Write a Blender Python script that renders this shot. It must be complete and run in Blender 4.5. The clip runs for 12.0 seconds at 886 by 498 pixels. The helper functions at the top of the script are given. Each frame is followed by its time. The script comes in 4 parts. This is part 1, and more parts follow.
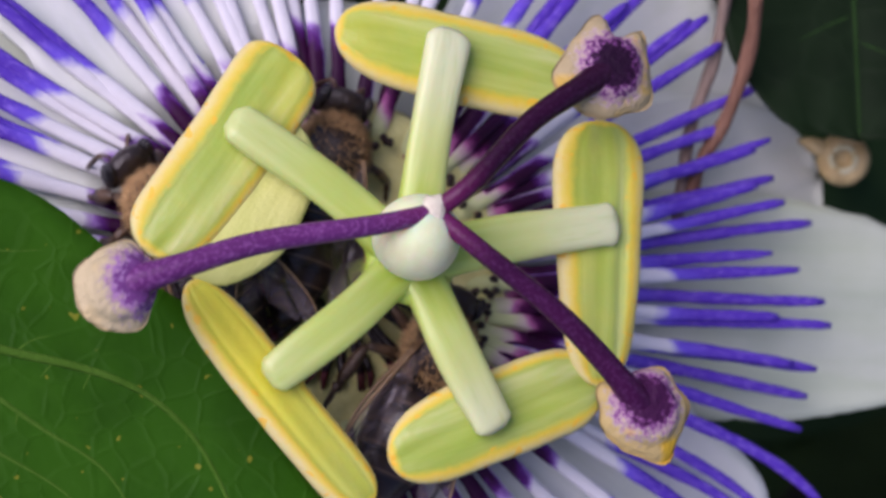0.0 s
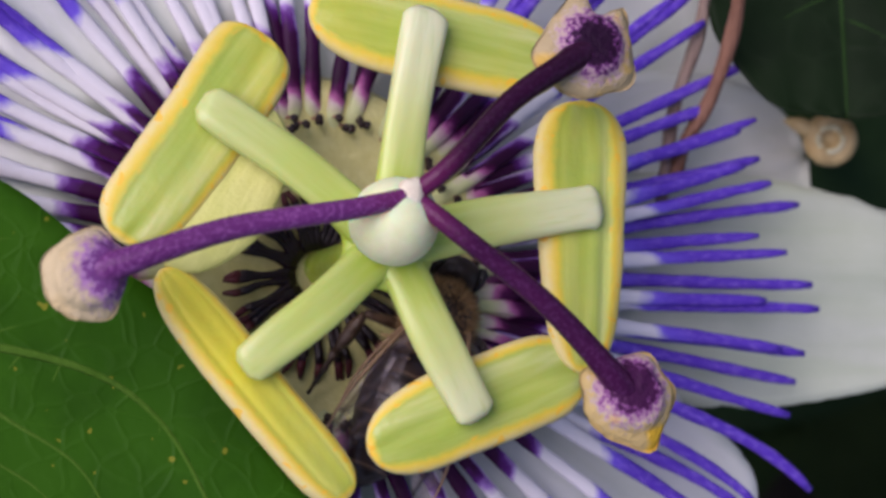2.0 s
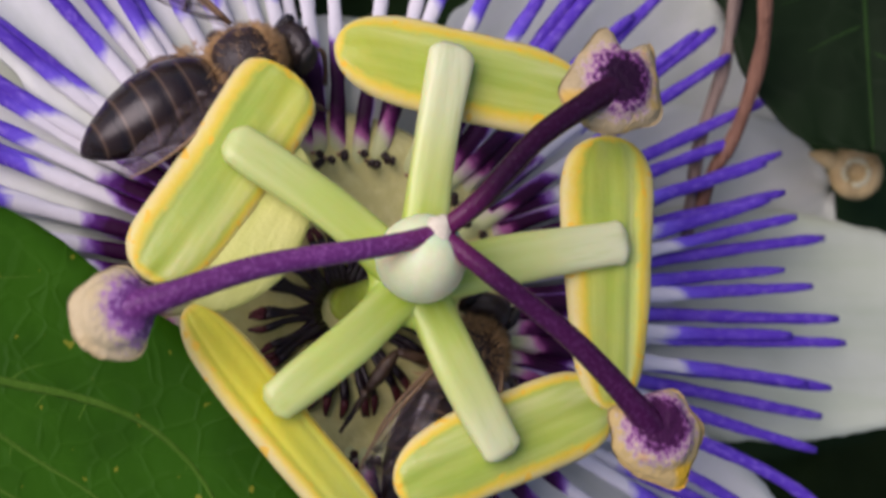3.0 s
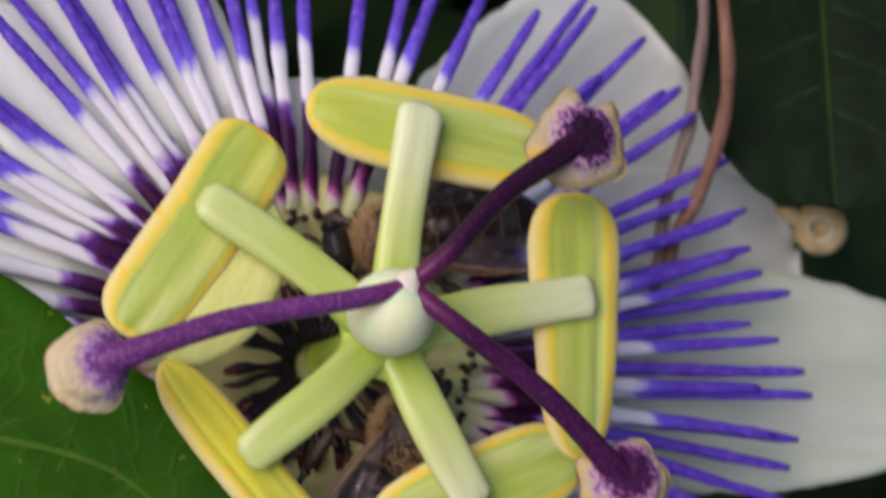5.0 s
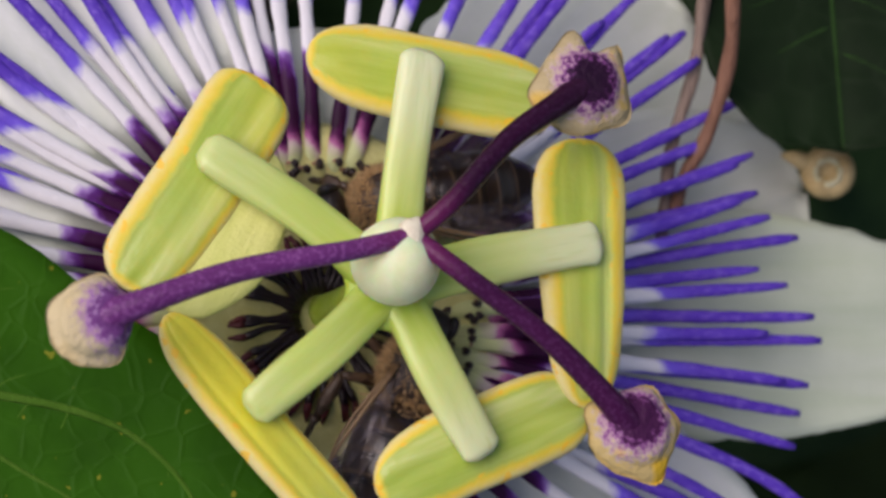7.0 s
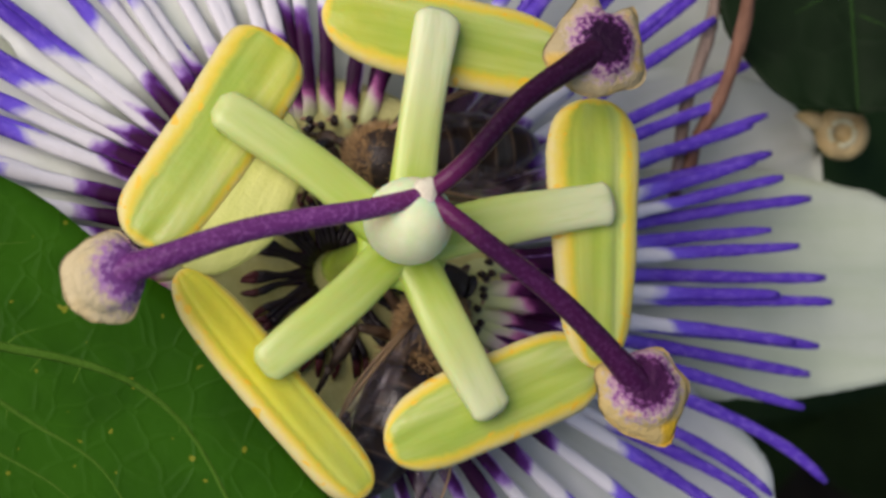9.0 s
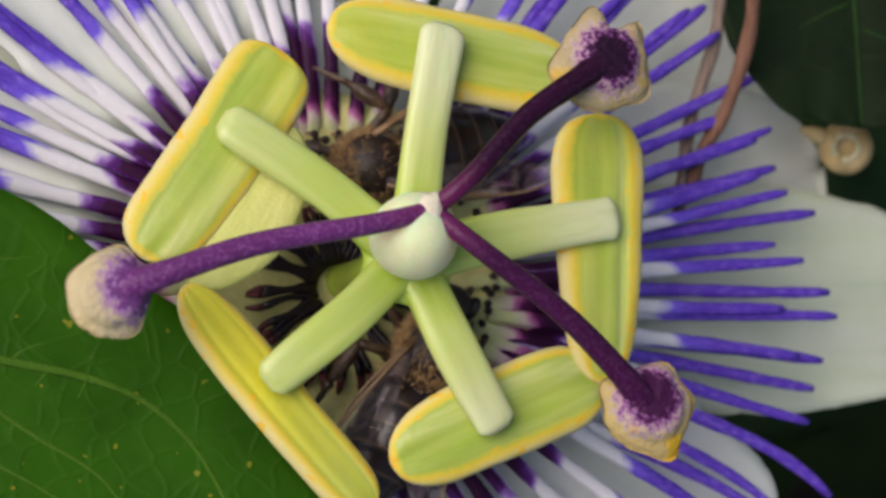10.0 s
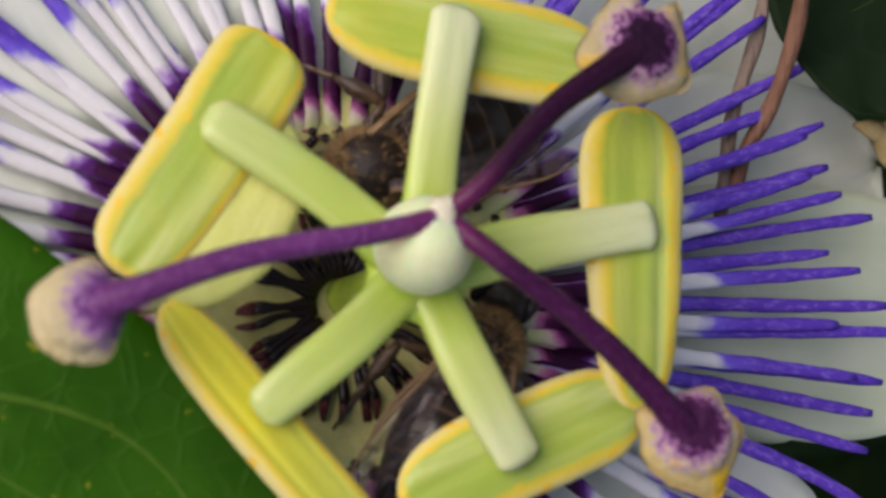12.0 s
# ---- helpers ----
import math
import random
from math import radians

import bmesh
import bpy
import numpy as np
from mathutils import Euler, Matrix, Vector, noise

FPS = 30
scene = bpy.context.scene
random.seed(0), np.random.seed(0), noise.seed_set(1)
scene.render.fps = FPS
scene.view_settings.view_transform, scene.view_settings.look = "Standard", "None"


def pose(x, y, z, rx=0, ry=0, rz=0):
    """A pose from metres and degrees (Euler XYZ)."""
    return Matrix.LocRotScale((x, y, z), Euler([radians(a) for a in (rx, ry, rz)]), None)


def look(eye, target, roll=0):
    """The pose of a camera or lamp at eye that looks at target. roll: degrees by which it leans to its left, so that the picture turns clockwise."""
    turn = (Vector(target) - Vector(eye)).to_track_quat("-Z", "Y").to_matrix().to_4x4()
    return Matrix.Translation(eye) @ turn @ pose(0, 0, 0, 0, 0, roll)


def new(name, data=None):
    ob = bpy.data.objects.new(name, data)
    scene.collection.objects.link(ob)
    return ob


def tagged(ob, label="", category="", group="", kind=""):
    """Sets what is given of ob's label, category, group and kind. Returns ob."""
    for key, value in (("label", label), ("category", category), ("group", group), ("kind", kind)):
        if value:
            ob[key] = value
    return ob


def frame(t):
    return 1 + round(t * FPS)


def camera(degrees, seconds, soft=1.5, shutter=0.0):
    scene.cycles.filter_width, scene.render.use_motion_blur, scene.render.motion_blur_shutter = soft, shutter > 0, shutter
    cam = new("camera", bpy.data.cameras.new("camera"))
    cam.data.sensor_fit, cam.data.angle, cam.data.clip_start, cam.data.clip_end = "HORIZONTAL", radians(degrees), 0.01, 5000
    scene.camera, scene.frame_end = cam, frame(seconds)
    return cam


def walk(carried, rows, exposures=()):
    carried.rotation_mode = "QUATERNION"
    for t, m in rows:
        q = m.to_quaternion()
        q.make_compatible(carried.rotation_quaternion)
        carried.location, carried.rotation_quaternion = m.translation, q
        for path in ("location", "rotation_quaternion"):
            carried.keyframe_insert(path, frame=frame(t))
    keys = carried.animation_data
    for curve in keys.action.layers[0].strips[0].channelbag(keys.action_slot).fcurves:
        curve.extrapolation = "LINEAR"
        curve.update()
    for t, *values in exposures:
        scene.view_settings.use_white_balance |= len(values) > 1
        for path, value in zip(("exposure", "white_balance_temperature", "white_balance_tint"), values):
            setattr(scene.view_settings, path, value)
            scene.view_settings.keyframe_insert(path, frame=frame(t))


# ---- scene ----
MM = 0.001

# ---- camera and its way ----
cam = camera(20, 12.0, soft=3.0, shutter=0.5)
PATH = [
    (0, pose(-0.00118, 0.00025, 0.13756, -0.385, -0.749, 0.946)),
    (0.5, pose(-0.00187, 0.00070, 0.13726, -0.970, -0.837, 0.824)),
    (1, pose(-0.00012, 0.00097, 0.13524, 0.251, -0.513, 0.088)),
    (1.5, pose(-0.00053, 0.00087, 0.13467, -0.389, -0.239, 0.097)),
    (2, pose(-0.00084, -0.00020, 0.13426, -0.536, -1.111, 0.433)),
    (2.5, pose(-0.00075, 0.00093, 0.13546, -0.891, -0.403, 0.609)),
    (3, pose(-0.00176, 0.00077, 0.13378, -0.139, -0.918, 0.320)),
    (3.2, pose(-0.00097, 0.00109, 0.13495, 0.476, -0.292, 0.427)),
    (4.8, pose(0.00064, -0.00225, 0.13738, 2.586, -0.498, -0.471)),
    (5, pose(-0.00060, -0.00074, 0.13655, 1.773, -1.065, -0.152)),
    (5.5, pose(-0.00049, -0.00209, 0.13589, 0.851, -1.377, -0.719)),
    (6, pose(-0.00120, -0.00057, 0.13468, 0.686, -1.797, -0.824)),
    (6.5, pose(-0.00135, 0.00117, 0.13432, 0.098, -1.215, -0.252)),
    (7, pose(-0.00046, -0.00125, 0.13530, 0.858, -0.888, -1.042)),
    (7.2, pose(0.00047, -0.00031, 0.13697, -0.450, 0.005, -0.635)),
    (8.8, pose(-0.00068, 0.00112, 0.13546, -1.028, -0.917, 0.070)),
    (9, pose(-0.00031, 0.00015, 0.13564, -0.709, -0.538, -0.270)),
    (9.5, pose(-0.00104, 0.00143, 0.13509, -0.823, -0.694, 0.062)),
    (10, pose(-0.00070, 0.00034, 0.13565, -0.457, -0.600, -0.248)),
    (10.5, pose(0.00022, 0.00004, 0.12271, -0.289, -0.075, -0.505)),
    (11, pose(0.00055, 0.00052, 0.12168, -0.432, -0.107, -0.537)),
    (11.5, pose(0.00003, 0.00030, 0.12078, -0.439, -0.491, -0.372)),
    (12, pose(-0.00046, 0.00039, 0.12086, -0.287, -0.229, -0.537)),
]
walk(cam, PATH, [(0, 0.36, 6050, 36), (1.5, 0.36, 6100, 34), (2, 0.33, 6250, 35), (2.5, 0.22, 6500, 34), (3, 0.29, 6450, 31), (5.5, 0.25, 6550, 28), (9.5, 0.30, 6850, 19), (12, 0.28, 6900, 19)])
cam.data.dof.use_dof = True
cam.data.dof.focus_distance = 0.1275
cam.data.dof.aperture_fstop = 52

# ---- world and light: a bright overcast sky ----
world = bpy.data.worlds.new("sky")
scene.world = world
world.use_nodes = True
wn = world.node_tree
sky = wn.nodes.new("ShaderNodeTexSky")
sky.sky_type = "NISHITA"
sky.sun_disc = False
sky.sun_elevation = radians(60)
sky.sun_rotation = radians(-59)
wn.links.new(sky.outputs["Color"], wn.nodes["Background"].inputs["Color"])
wn.nodes["Background"].inputs["Strength"].default_value = 0.08
sun_data = bpy.data.lights.new("sun", "SUN")
sun_data.energy = 2.6
sun_data.angle = radians(50)
sun_data.color = (1.0, 0.95, 0.88)
sun = new("sun", sun_data)
sun.matrix_basis = look((-0.9, 0.55, 1.8), (0, 0, 0))


# ---- materials ----
class Nodes:
    """A small helper to write node materials."""

    def __init__(self, name, rough=0.5, **values):
        self.mat = bpy.data.materials.new(name)
        self.mat.use_nodes = True
        self.tree = self.mat.node_tree
        self.bsdf = self.tree.nodes["Principled BSDF"]
        self.bsdf.inputs["Roughness"].default_value = rough
        for key, value in values.items():
            self.bsdf.inputs[key.replace("_", " ")].default_value = value

    def node(self, kind, operation=None, data_type=None, feature=None, interpolation_type=None, use_clamp=None):
        n = self.tree.nodes.new("ShaderNode" + kind)
        if operation:
            n.operation = operation
        if data_type:
            n.data_type = data_type
        if feature:
            n.feature = feature
        if interpolation_type:
            n.interpolation_type = interpolation_type
        if use_clamp is not None:
            n.use_clamp = use_clamp
        return n

    def link(self, a, b):
        self.tree.links.new(a, b)

    def coords(self, scale=(1, 1, 1), which="Object"):
        tc = self.node("TexCoord")
        m = self.node("Mapping")
        m.inputs["Scale"].default_value = scale
        self.link(tc.outputs[which], m.inputs["Vector"])
        return m.outputs["Vector"]

    def noise(self, scale, vec=None, detail=3.0, rough=0.55):
        n = self.node("TexNoise")
        n.inputs["Scale"].default_value = scale
        n.inputs["Detail"].default_value = detail
        n.inputs["Roughness"].default_value = rough
        if vec is not None:
            self.link(vec, n.inputs["Vector"])
        return n.outputs["Fac"]

    def math(self, op, a, b=None, c=None, clamp=False):
        n = self.node("Math", operation=op, use_clamp=clamp)
        for i, v in enumerate((a, b, c)):
            if v is None:
                continue
            if isinstance(v, (int, float)):
                n.inputs[i].default_value = v
            else:
                self.link(v, n.inputs[i])
        return n.outputs[0]

    def ramp(self, fac, stops, smooth=False):
        n = self.node("ValToRGB")
        r = n.color_ramp
        if smooth:
            r.interpolation = "EASE"
        while len(r.elements) > 1:
            r.elements.remove(r.elements[-1])
        r.elements[0].position, r.elements[0].color = stops[0][0], (*stops[0][1], 1)
        for p, c in stops[1:]:
            e = r.elements.new(p)
            e.color = (*c, 1)
        self.link(fac, n.inputs["Fac"])
        return n.outputs["Color"]

    def mix(self, fac, a, b):
        n = self.node("Mix", data_type="RGBA")
        for sock, v in ((n.inputs[0], fac), (n.inputs[6], a), (n.inputs[7], b)):
            if isinstance(v, (int, float)):
                sock.default_value = v
            elif isinstance(v, tuple):
                sock.default_value = (*v, 1)
            else:
                self.link(v, sock)
        return n.outputs[2]

    def axis(self, vec, which):
        s = self.node("SeparateXYZ")
        self.link(vec, s.inputs[0])
        return s.outputs[which]

    def random(self):
        return self.node("ObjectInfo").outputs["Random"]

    def color(self, sock):
        self.link(sock, self.bsdf.inputs["Base Color"])
        return self

    def bump(self, height, strength=0.3, distance=0.0001):
        b = self.node("Bump")
        b.inputs["Strength"].default_value = strength
        b.inputs["Distance"].default_value = distance
        self.link(height, b.inputs["Height"])
        self.link(b.outputs["Normal"], self.bsdf.inputs["Normal"])
        return self


def smoothstep(n, x, lo, hi):
    m = n.node("MapRange", interpolation_type="SMOOTHSTEP")
    m.inputs["From Min"].default_value = lo
    m.inputs["From Max"].default_value = hi
    n.link(x, m.inputs["Value"])
    return m.outputs["Result"]


def corona_material():
    """Bands along the filament: pale green, pink, dark purple, white, violet blue."""
    n = Nodes("corona_filament_skin", 0.55, Specular_IOR_Level=0.18)
    v = n.coords()
    grain = n.noise(900, v)
    band = n.node("Attribute")
    band.attribute_name = "band"
    x = band.outputs["Fac"]
    shift = n.math("MULTIPLY_ADD", n.random(), 1.2, -0.6)
    wob = n.math("MULTIPLY_ADD", grain, 1.4, -0.7)
    x = n.math("ADD", n.math("ADD", x, shift), wob)
    f = n.math("DIVIDE", n.math("SUBTRACT", x, 5.0), 25.0, clamp=True)

    def at(r):
        return (r - 5.0) / 25.0

    white = (0.65, 0.645, 0.665)
    col = n.ramp(f, [(at(5), (0.57, 0.63, 0.23)), (at(8.8), (0.60, 0.65, 0.32)), (at(9.5), (0.62, 0.50, 0.46)), (at(9.9), (0.46, 0.13, 0.32)),
                     (at(10.4), (0.09, 0.006, 0.07)), (at(10.9), (0.026, 0.002, 0.022)), (at(12.6), (0.034, 0.003, 0.034)), (at(13.1), (0.09, 0.016, 0.16)),
                     (at(13.4), (0.30, 0.17, 0.46)), (at(13.9), white), (at(17.5), white),
                     (at(18.3), (0.15, 0.09, 0.60)), (at(20), (0.090, 0.039, 0.39)), (at(28), (0.086, 0.036, 0.375))])
    spots = n.ramp(n.noise(3800, n.coords((0.45, 1, 1)), 4.0, 0.65), [(0.50, (0, 0, 0)), (0.66, (1, 1, 1))])
    blue = smoothstep(n, x, 17.6, 19.0)
    col = n.mix(n.math("MULTIPLY", n.math("MULTIPLY", spots, blue), 0.42), col, (0.34, 0.22, 0.76))
    n.color(col)
    n.bump(n.noise(2400, v), 0.35, 0.0002)
    return n.mat


def petal_material(name, base, tip):
    n = Nodes(name, 0.6)
    v = n.coords()
    veins = n.noise(620, n.coords((0.05, 1, 1)), 4.0)
    big = n.ramp(n.noise(75, v, 4.0, 0.6), [(0.32, (0, 0, 0)), (0.68, (1, 1, 1))])
    col = n.mix(big, tuple(0.88 * c for c in base), tip)
    col = n.mix(n.math("MULTIPLY", n.ramp(veins, [(0.42, (0, 0, 0)), (0.66, (1, 1, 1))]), 0.4), col, (0.70 * base[0], 0.78 * base[1], 0.62 * base[2]))
    n.color(col)
    n.bump(n.math("ADD", veins, n.noise(1800, v)), 0.22, 0.0002)
    return n.mat


def anther_material():
    """A streaked green back, olive in the furrows, and a yellow, then cream rim with crumbs of pollen."""
    n = Nodes("anther_skin", 0.42, Subsurface_Weight=0.12, Subsurface_Scale=0.0008)
    v = n.coords()
    rim = n.node("Attribute")
    rim.attribute_name = "rim"
    ripe = n.node("Attribute")
    ripe.attribute_name = "ripe"
    streak = n.noise(900, n.coords((0.07, 1, 1)), 3.0)
    big = n.noise(230, v)
    fine = n.noise(2600, v, 2.0)
    back = n.ramp(streak, [(0.30, (0.29, 0.42, 0.04)), (0.48, (0.38, 0.49, 0.08)), (0.62, (0.45, 0.55, 0.13)), (0.74, (0.55, 0.61, 0.22))])
    ripeness = n.math("ADD", ripe.outputs["Fac"], n.math("MULTIPLY_ADD", big, 0.9, -0.45), clamp=True)
    back = n.mix(n.math("MULTIPLY", ripeness, 0.92), back, (0.69, 0.63, 0.04))
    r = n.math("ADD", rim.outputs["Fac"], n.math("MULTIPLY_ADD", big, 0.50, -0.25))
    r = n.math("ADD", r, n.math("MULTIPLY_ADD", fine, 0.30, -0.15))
    # olive of the furrows, which also stands for the shade in them
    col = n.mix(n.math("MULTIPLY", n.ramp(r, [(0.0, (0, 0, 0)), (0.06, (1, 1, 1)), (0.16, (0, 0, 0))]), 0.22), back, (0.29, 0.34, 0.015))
    edge = n.ramp(n.math("MULTIPLY", r, 0.8, clamp=True), [(0.02, (0.46, 0.50, 0.035)), (0.20, (0.61, 0.53, 0.03)), (0.36, (0.70, 0.54, 0.04)), (0.52, (0.71, 0.57, 0.10)), (0.72, (0.69, 0.60, 0.24))])
    col = n.mix(smoothstep(n, r, 0.0, 0.45), col, edge)
    crumbs = n.ramp(n.noise(1500, v, 1.0), [(0.64, (0, 0, 0)), (0.69, (1, 1, 1))])
    dusty = smoothstep(n, r, 0.05, 0.3)
    col = n.mix(n.math("MULTIPLY", n.math("MULTIPLY", crumbs, dusty), 0.8), col, (0.80, 0.48, 0.015))
    n.color(col)
    n.link(n.math("MULTIPLY_ADD", dusty, 0.35, 0.30), n.bsdf.inputs["Roughness"])
    n.bump(n.math("ADD", n.math("MULTIPLY", streak, 0.4), n.math("MULTIPLY", fine, 0.35)), 0.4, 0.0002)
    return n.mat


def fleshy_material(name, a, b, rough=0.42, stretch=(0.15, 1, 1), relief=0.35, **values):
    n = Nodes(name, rough, **values)
    v = n.coords()
    fibre = n.noise(1600, n.coords(stretch), 3.0)
    col = n.mix(n.noise(260, v), a, b)
    col = n.mix(n.math("MULTIPLY", n.ramp(fibre, [(0.4, (0, 0, 0)), (0.7, (1, 1, 1))]), 0.35), col, tuple(min(0.85, c * 1.25 + 0.04) for c in b))
    n.color(col)
    n.bump(n.math("ADD", fibre, n.noise(4000, v)), relief, 0.0002)
    return n.mat


def style_material(name, dark, light, spot):
    n = Nodes(name, 0.32, Specular_IOR_Level=0.22)
    v = n.coords()
    deep = n.mix(n.noise(300, v), dark, light)
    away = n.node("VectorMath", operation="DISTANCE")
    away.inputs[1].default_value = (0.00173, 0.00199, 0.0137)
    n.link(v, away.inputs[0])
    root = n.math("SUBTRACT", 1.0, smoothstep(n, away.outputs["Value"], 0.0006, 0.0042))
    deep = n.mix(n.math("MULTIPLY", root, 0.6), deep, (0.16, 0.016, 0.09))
    spots = n.ramp(n.noise(4500, v, 3.0), [(0.48, (0, 0, 0)), (0.68, (1, 1, 1))])
    n.color(n.mix(n.math("MULTIPLY", spots, spot), deep, (0.36, 0.14, 0.38)))
    n.bump(n.noise(3000, v), 0.3, 0.0002)
    return n.mat


def stamen_material(name, mid, tip):
    """Yellow-green at the column, paler to the tip, with fine fibres along it and a few brown specks."""
    n = Nodes(name, 0.34, Subsurface_Weight=0.15, Subsurface_Scale=0.001)
    v = n.coords()
    r = n.math("ADD", n.axis(v, 0), n.math("MULTIPLY_ADD", n.noise(180, v), 0.006, -0.003))
    col = n.ramp(n.math("MULTIPLY", r, 80, clamp=True), [(0.06, (0.36, 0.50, 0.035)), (0.30, (0.43, 0.55, 0.10)), (0.6, mid), (0.95, tip)])
    fibre = n.noise(1800, n.coords((0.06, 1, 1)), 3.0)
    col = n.mix(n.math("MULTIPLY", n.ramp(fibre, [(0.42, (0, 0, 0)), (0.68, (1, 1, 1))]), 0.26), col, (0.66, 0.71, 0.31))
    col = n.mix(n.math("MULTIPLY", n.ramp(fibre, [(0.30, (1, 1, 1)), (0.42, (0, 0, 0))]), 0.28), col, (0.36, 0.48, 0.06))
    specks = n.ramp(n.noise(1100, v, 1.0), [(0.80, (0, 0, 0)), (0.815, (1, 1, 1))])
    col = n.mix(n.math("MULTIPLY", specks, 0.7), col, (0.16, 0.10, 0.03))
    n.color(col)
    n.bump(fibre, 0.22, 0.00015)
    return n.mat


def stigma_material(name, dark, mid, rim, golden, reach, aside):
    """Purple round the point where the style ends, speckled outwards, with a tan rim."""
    n = Nodes(name, 0.6, Specular_IOR_Level=0.2)
    v = n.coords()
    s = n.node("VectorMath", operation="DISTANCE")
    s.inputs[1].default_value = aside
    n.link(v, s.inputs[0])
    r = n.math("MULTIPLY", s.outputs["Value"], 1000)
    sp = n.noise(3600, v, 3.0)
    r = n.math("ADD", r, n.math("MULTIPLY_ADD", sp, 1.7, -0.85))
    col = n.ramp(n.math("DIVIDE", r, reach, clamp=True),
                 [(0.0, tuple(0.5 * c for c in dark)), (0.46, dark), (0.55, mid), (0.63, (0.38, 0.23, 0.30)), (0.72, (0.45, 0.36, 0.28)), (0.80, tuple(0.94 * c for c in rim)), (1.0, rim)])
    gold = n.ramp(n.noise(380, v, 2.0), [(0.52, (0, 0, 0)), (0.62, (1, 1, 1))])
    edge = smoothstep(n, s.outputs["Value"], 0.0016, 0.0021)
    col = n.mix(n.math("MULTIPLY", n.math("MULTIPLY", gold, edge), golden), col, (0.74, 0.46, 0.03))
    n.color(col)
    n.bump(n.noise(2200, v), 0.6, 0.0003)
    return n.mat


def leaf_material(name, dark, light, vein, rough=0.42, net=520, specks=0.4):
    n = Nodes(name, rough)
    v = n.coords()
    col = n.mix(n.noise(45, v), dark, light)
    col = n.mix(n.math("MULTIPLY", n.ramp(n.noise(210, v, 4.0), [(0.42, (0, 0, 0)), (0.68, (1, 1, 1))]), 0.45), col, tuple(0.55 * c for c in dark))
    vor = n.node("TexVoronoi", feature="DISTANCE_TO_EDGE")
    vor.inputs["Scale"].default_value = net
    wob = n.node("TexNoise")
    wob.inputs["Scale"].default_value = 150
    n.link(v, wob.inputs["Vector"])
    mixv = n.node("VectorMath", operation="MULTIPLY_ADD")
    mixv.inputs[1].default_value = (0.004, 0.004, 0.004)
    n.link(wob.outputs["Color"], mixv.inputs[0])
    n.link(v, mixv.inputs[2])
    n.link(mixv.outputs[0], vor.inputs["Vector"])
    web = n.ramp(vor.outputs["Distance"], [(0.0, (1, 1, 1)), (0.10, (0, 0, 0))])
    col = n.mix(n.math("MULTIPLY", web, 0.07), col, vein)
    dust = n.ramp(n.noise(1300, v, 1.0), [(0.735, (0, 0, 0)), (0.755, (1, 1, 1))])
    col = n.mix(n.math("MULTIPLY", dust, specks), col, (0.36, 0.32, 0.03))
    n.color(col)
    n.bump(n.math("ADD", n.noise(500, v), n.math("MULTIPLY", web, 0.3)), 0.3, 0.0003)
    n.bsdf.inputs["Specular IOR Level"].default_value = 0.08
    return n.mat


def plain_material(name, a, b, scale, rough=0.6, bump=0.4, stretch=(1, 1, 1), **values):
    n = Nodes(name, rough, **values)
    v = n.coords(stretch)
    n.color(n.mix(n.ramp(n.noise(scale, v, 4.0), [(0.3, (0, 0, 0)), (0.7, (1, 1, 1))]), a, b))
    n.bump(n.noise(scale * 4, v), bump, 0.0003)
    return n.mat


def wing_material():
    n = Nodes("wing_membrane", 0.14, Specular_IOR_Level=1.0)
    vor = n.node("TexVoronoi", feature="DISTANCE_TO_EDGE")
    vor.inputs["Scale"].default_value = 480
    n.link(n.coords((0.4, 1, 1)), vor.inputs["Vector"])
    web = n.ramp(vor.outputs["Distance"], [(0.0, (1, 1, 1)), (0.06, (0, 0, 0))])
    # pale lilac, seen in patches of opacity, imitates the sky's sheen on the membrane
    n.color(n.mix(web, (0.30, 0.24, 0.26), (0.05, 0.028, 0.015)))
    sheen = n.ramp(n.noise(420, n.coords((0.35, 1, 1)), 2.0), [(0.42, (0.02, 0.02, 0.02)), (0.68, (0.26, 0.26, 0.26))])
    n.link(n.math("MULTIPLY_ADD", web, 0.35, sheen, clamp=True), n.bsdf.inputs["Alpha"])
    n.bump(n.math("ADD", web, n.noise(1300, n.coords((0.12, 1, 1)), 2.0)), 0.9, 0.0005)
    return n.mat


def abdomen_material():
    n = Nodes("abdomen_plates", 0.27, Specular_IOR_Level=0.4)
    v = n.coords()
    x = n.math("MULTIPLY", n.axis(v, 0), 1000)
    ph = n.math("FRACT", n.math("DIVIDE", n.math("ADD", x, 20.0), 1.25))
    band = n.ramp(ph, [(0.0, (0.030, 0.018, 0.013)), (0.45, (0.018, 0.011, 0.009)), (0.70, (0.010, 0.007, 0.007)), (0.84, (0.03, 0.02, 0.014)), (0.90, (0.11, 0.070, 0.042)), (0.95, (0.09, 0.056, 0.034)), (1.0, (0.030, 0.018, 0.013))])
    n.color(n.mix(n.math("MULTIPLY", n.noise(900, v), 0.5), band, (0.014, 0.010, 0.009)))
    n.bump(n.noise(3000, v), 0.08, 0.0002)
    return n.mat


def fur_material():
    n = Nodes("bee_fur", 0.75)
    tone = n.node("NewGeometry").outputs["Random Per Island"]
    n.color(n.ramp(tone, [(0.0, (0.14, 0.07, 0.025)), (0.4, (0.40, 0.235, 0.09)), (1.0, (0.62, 0.42, 0.20))]))
    return n.mat


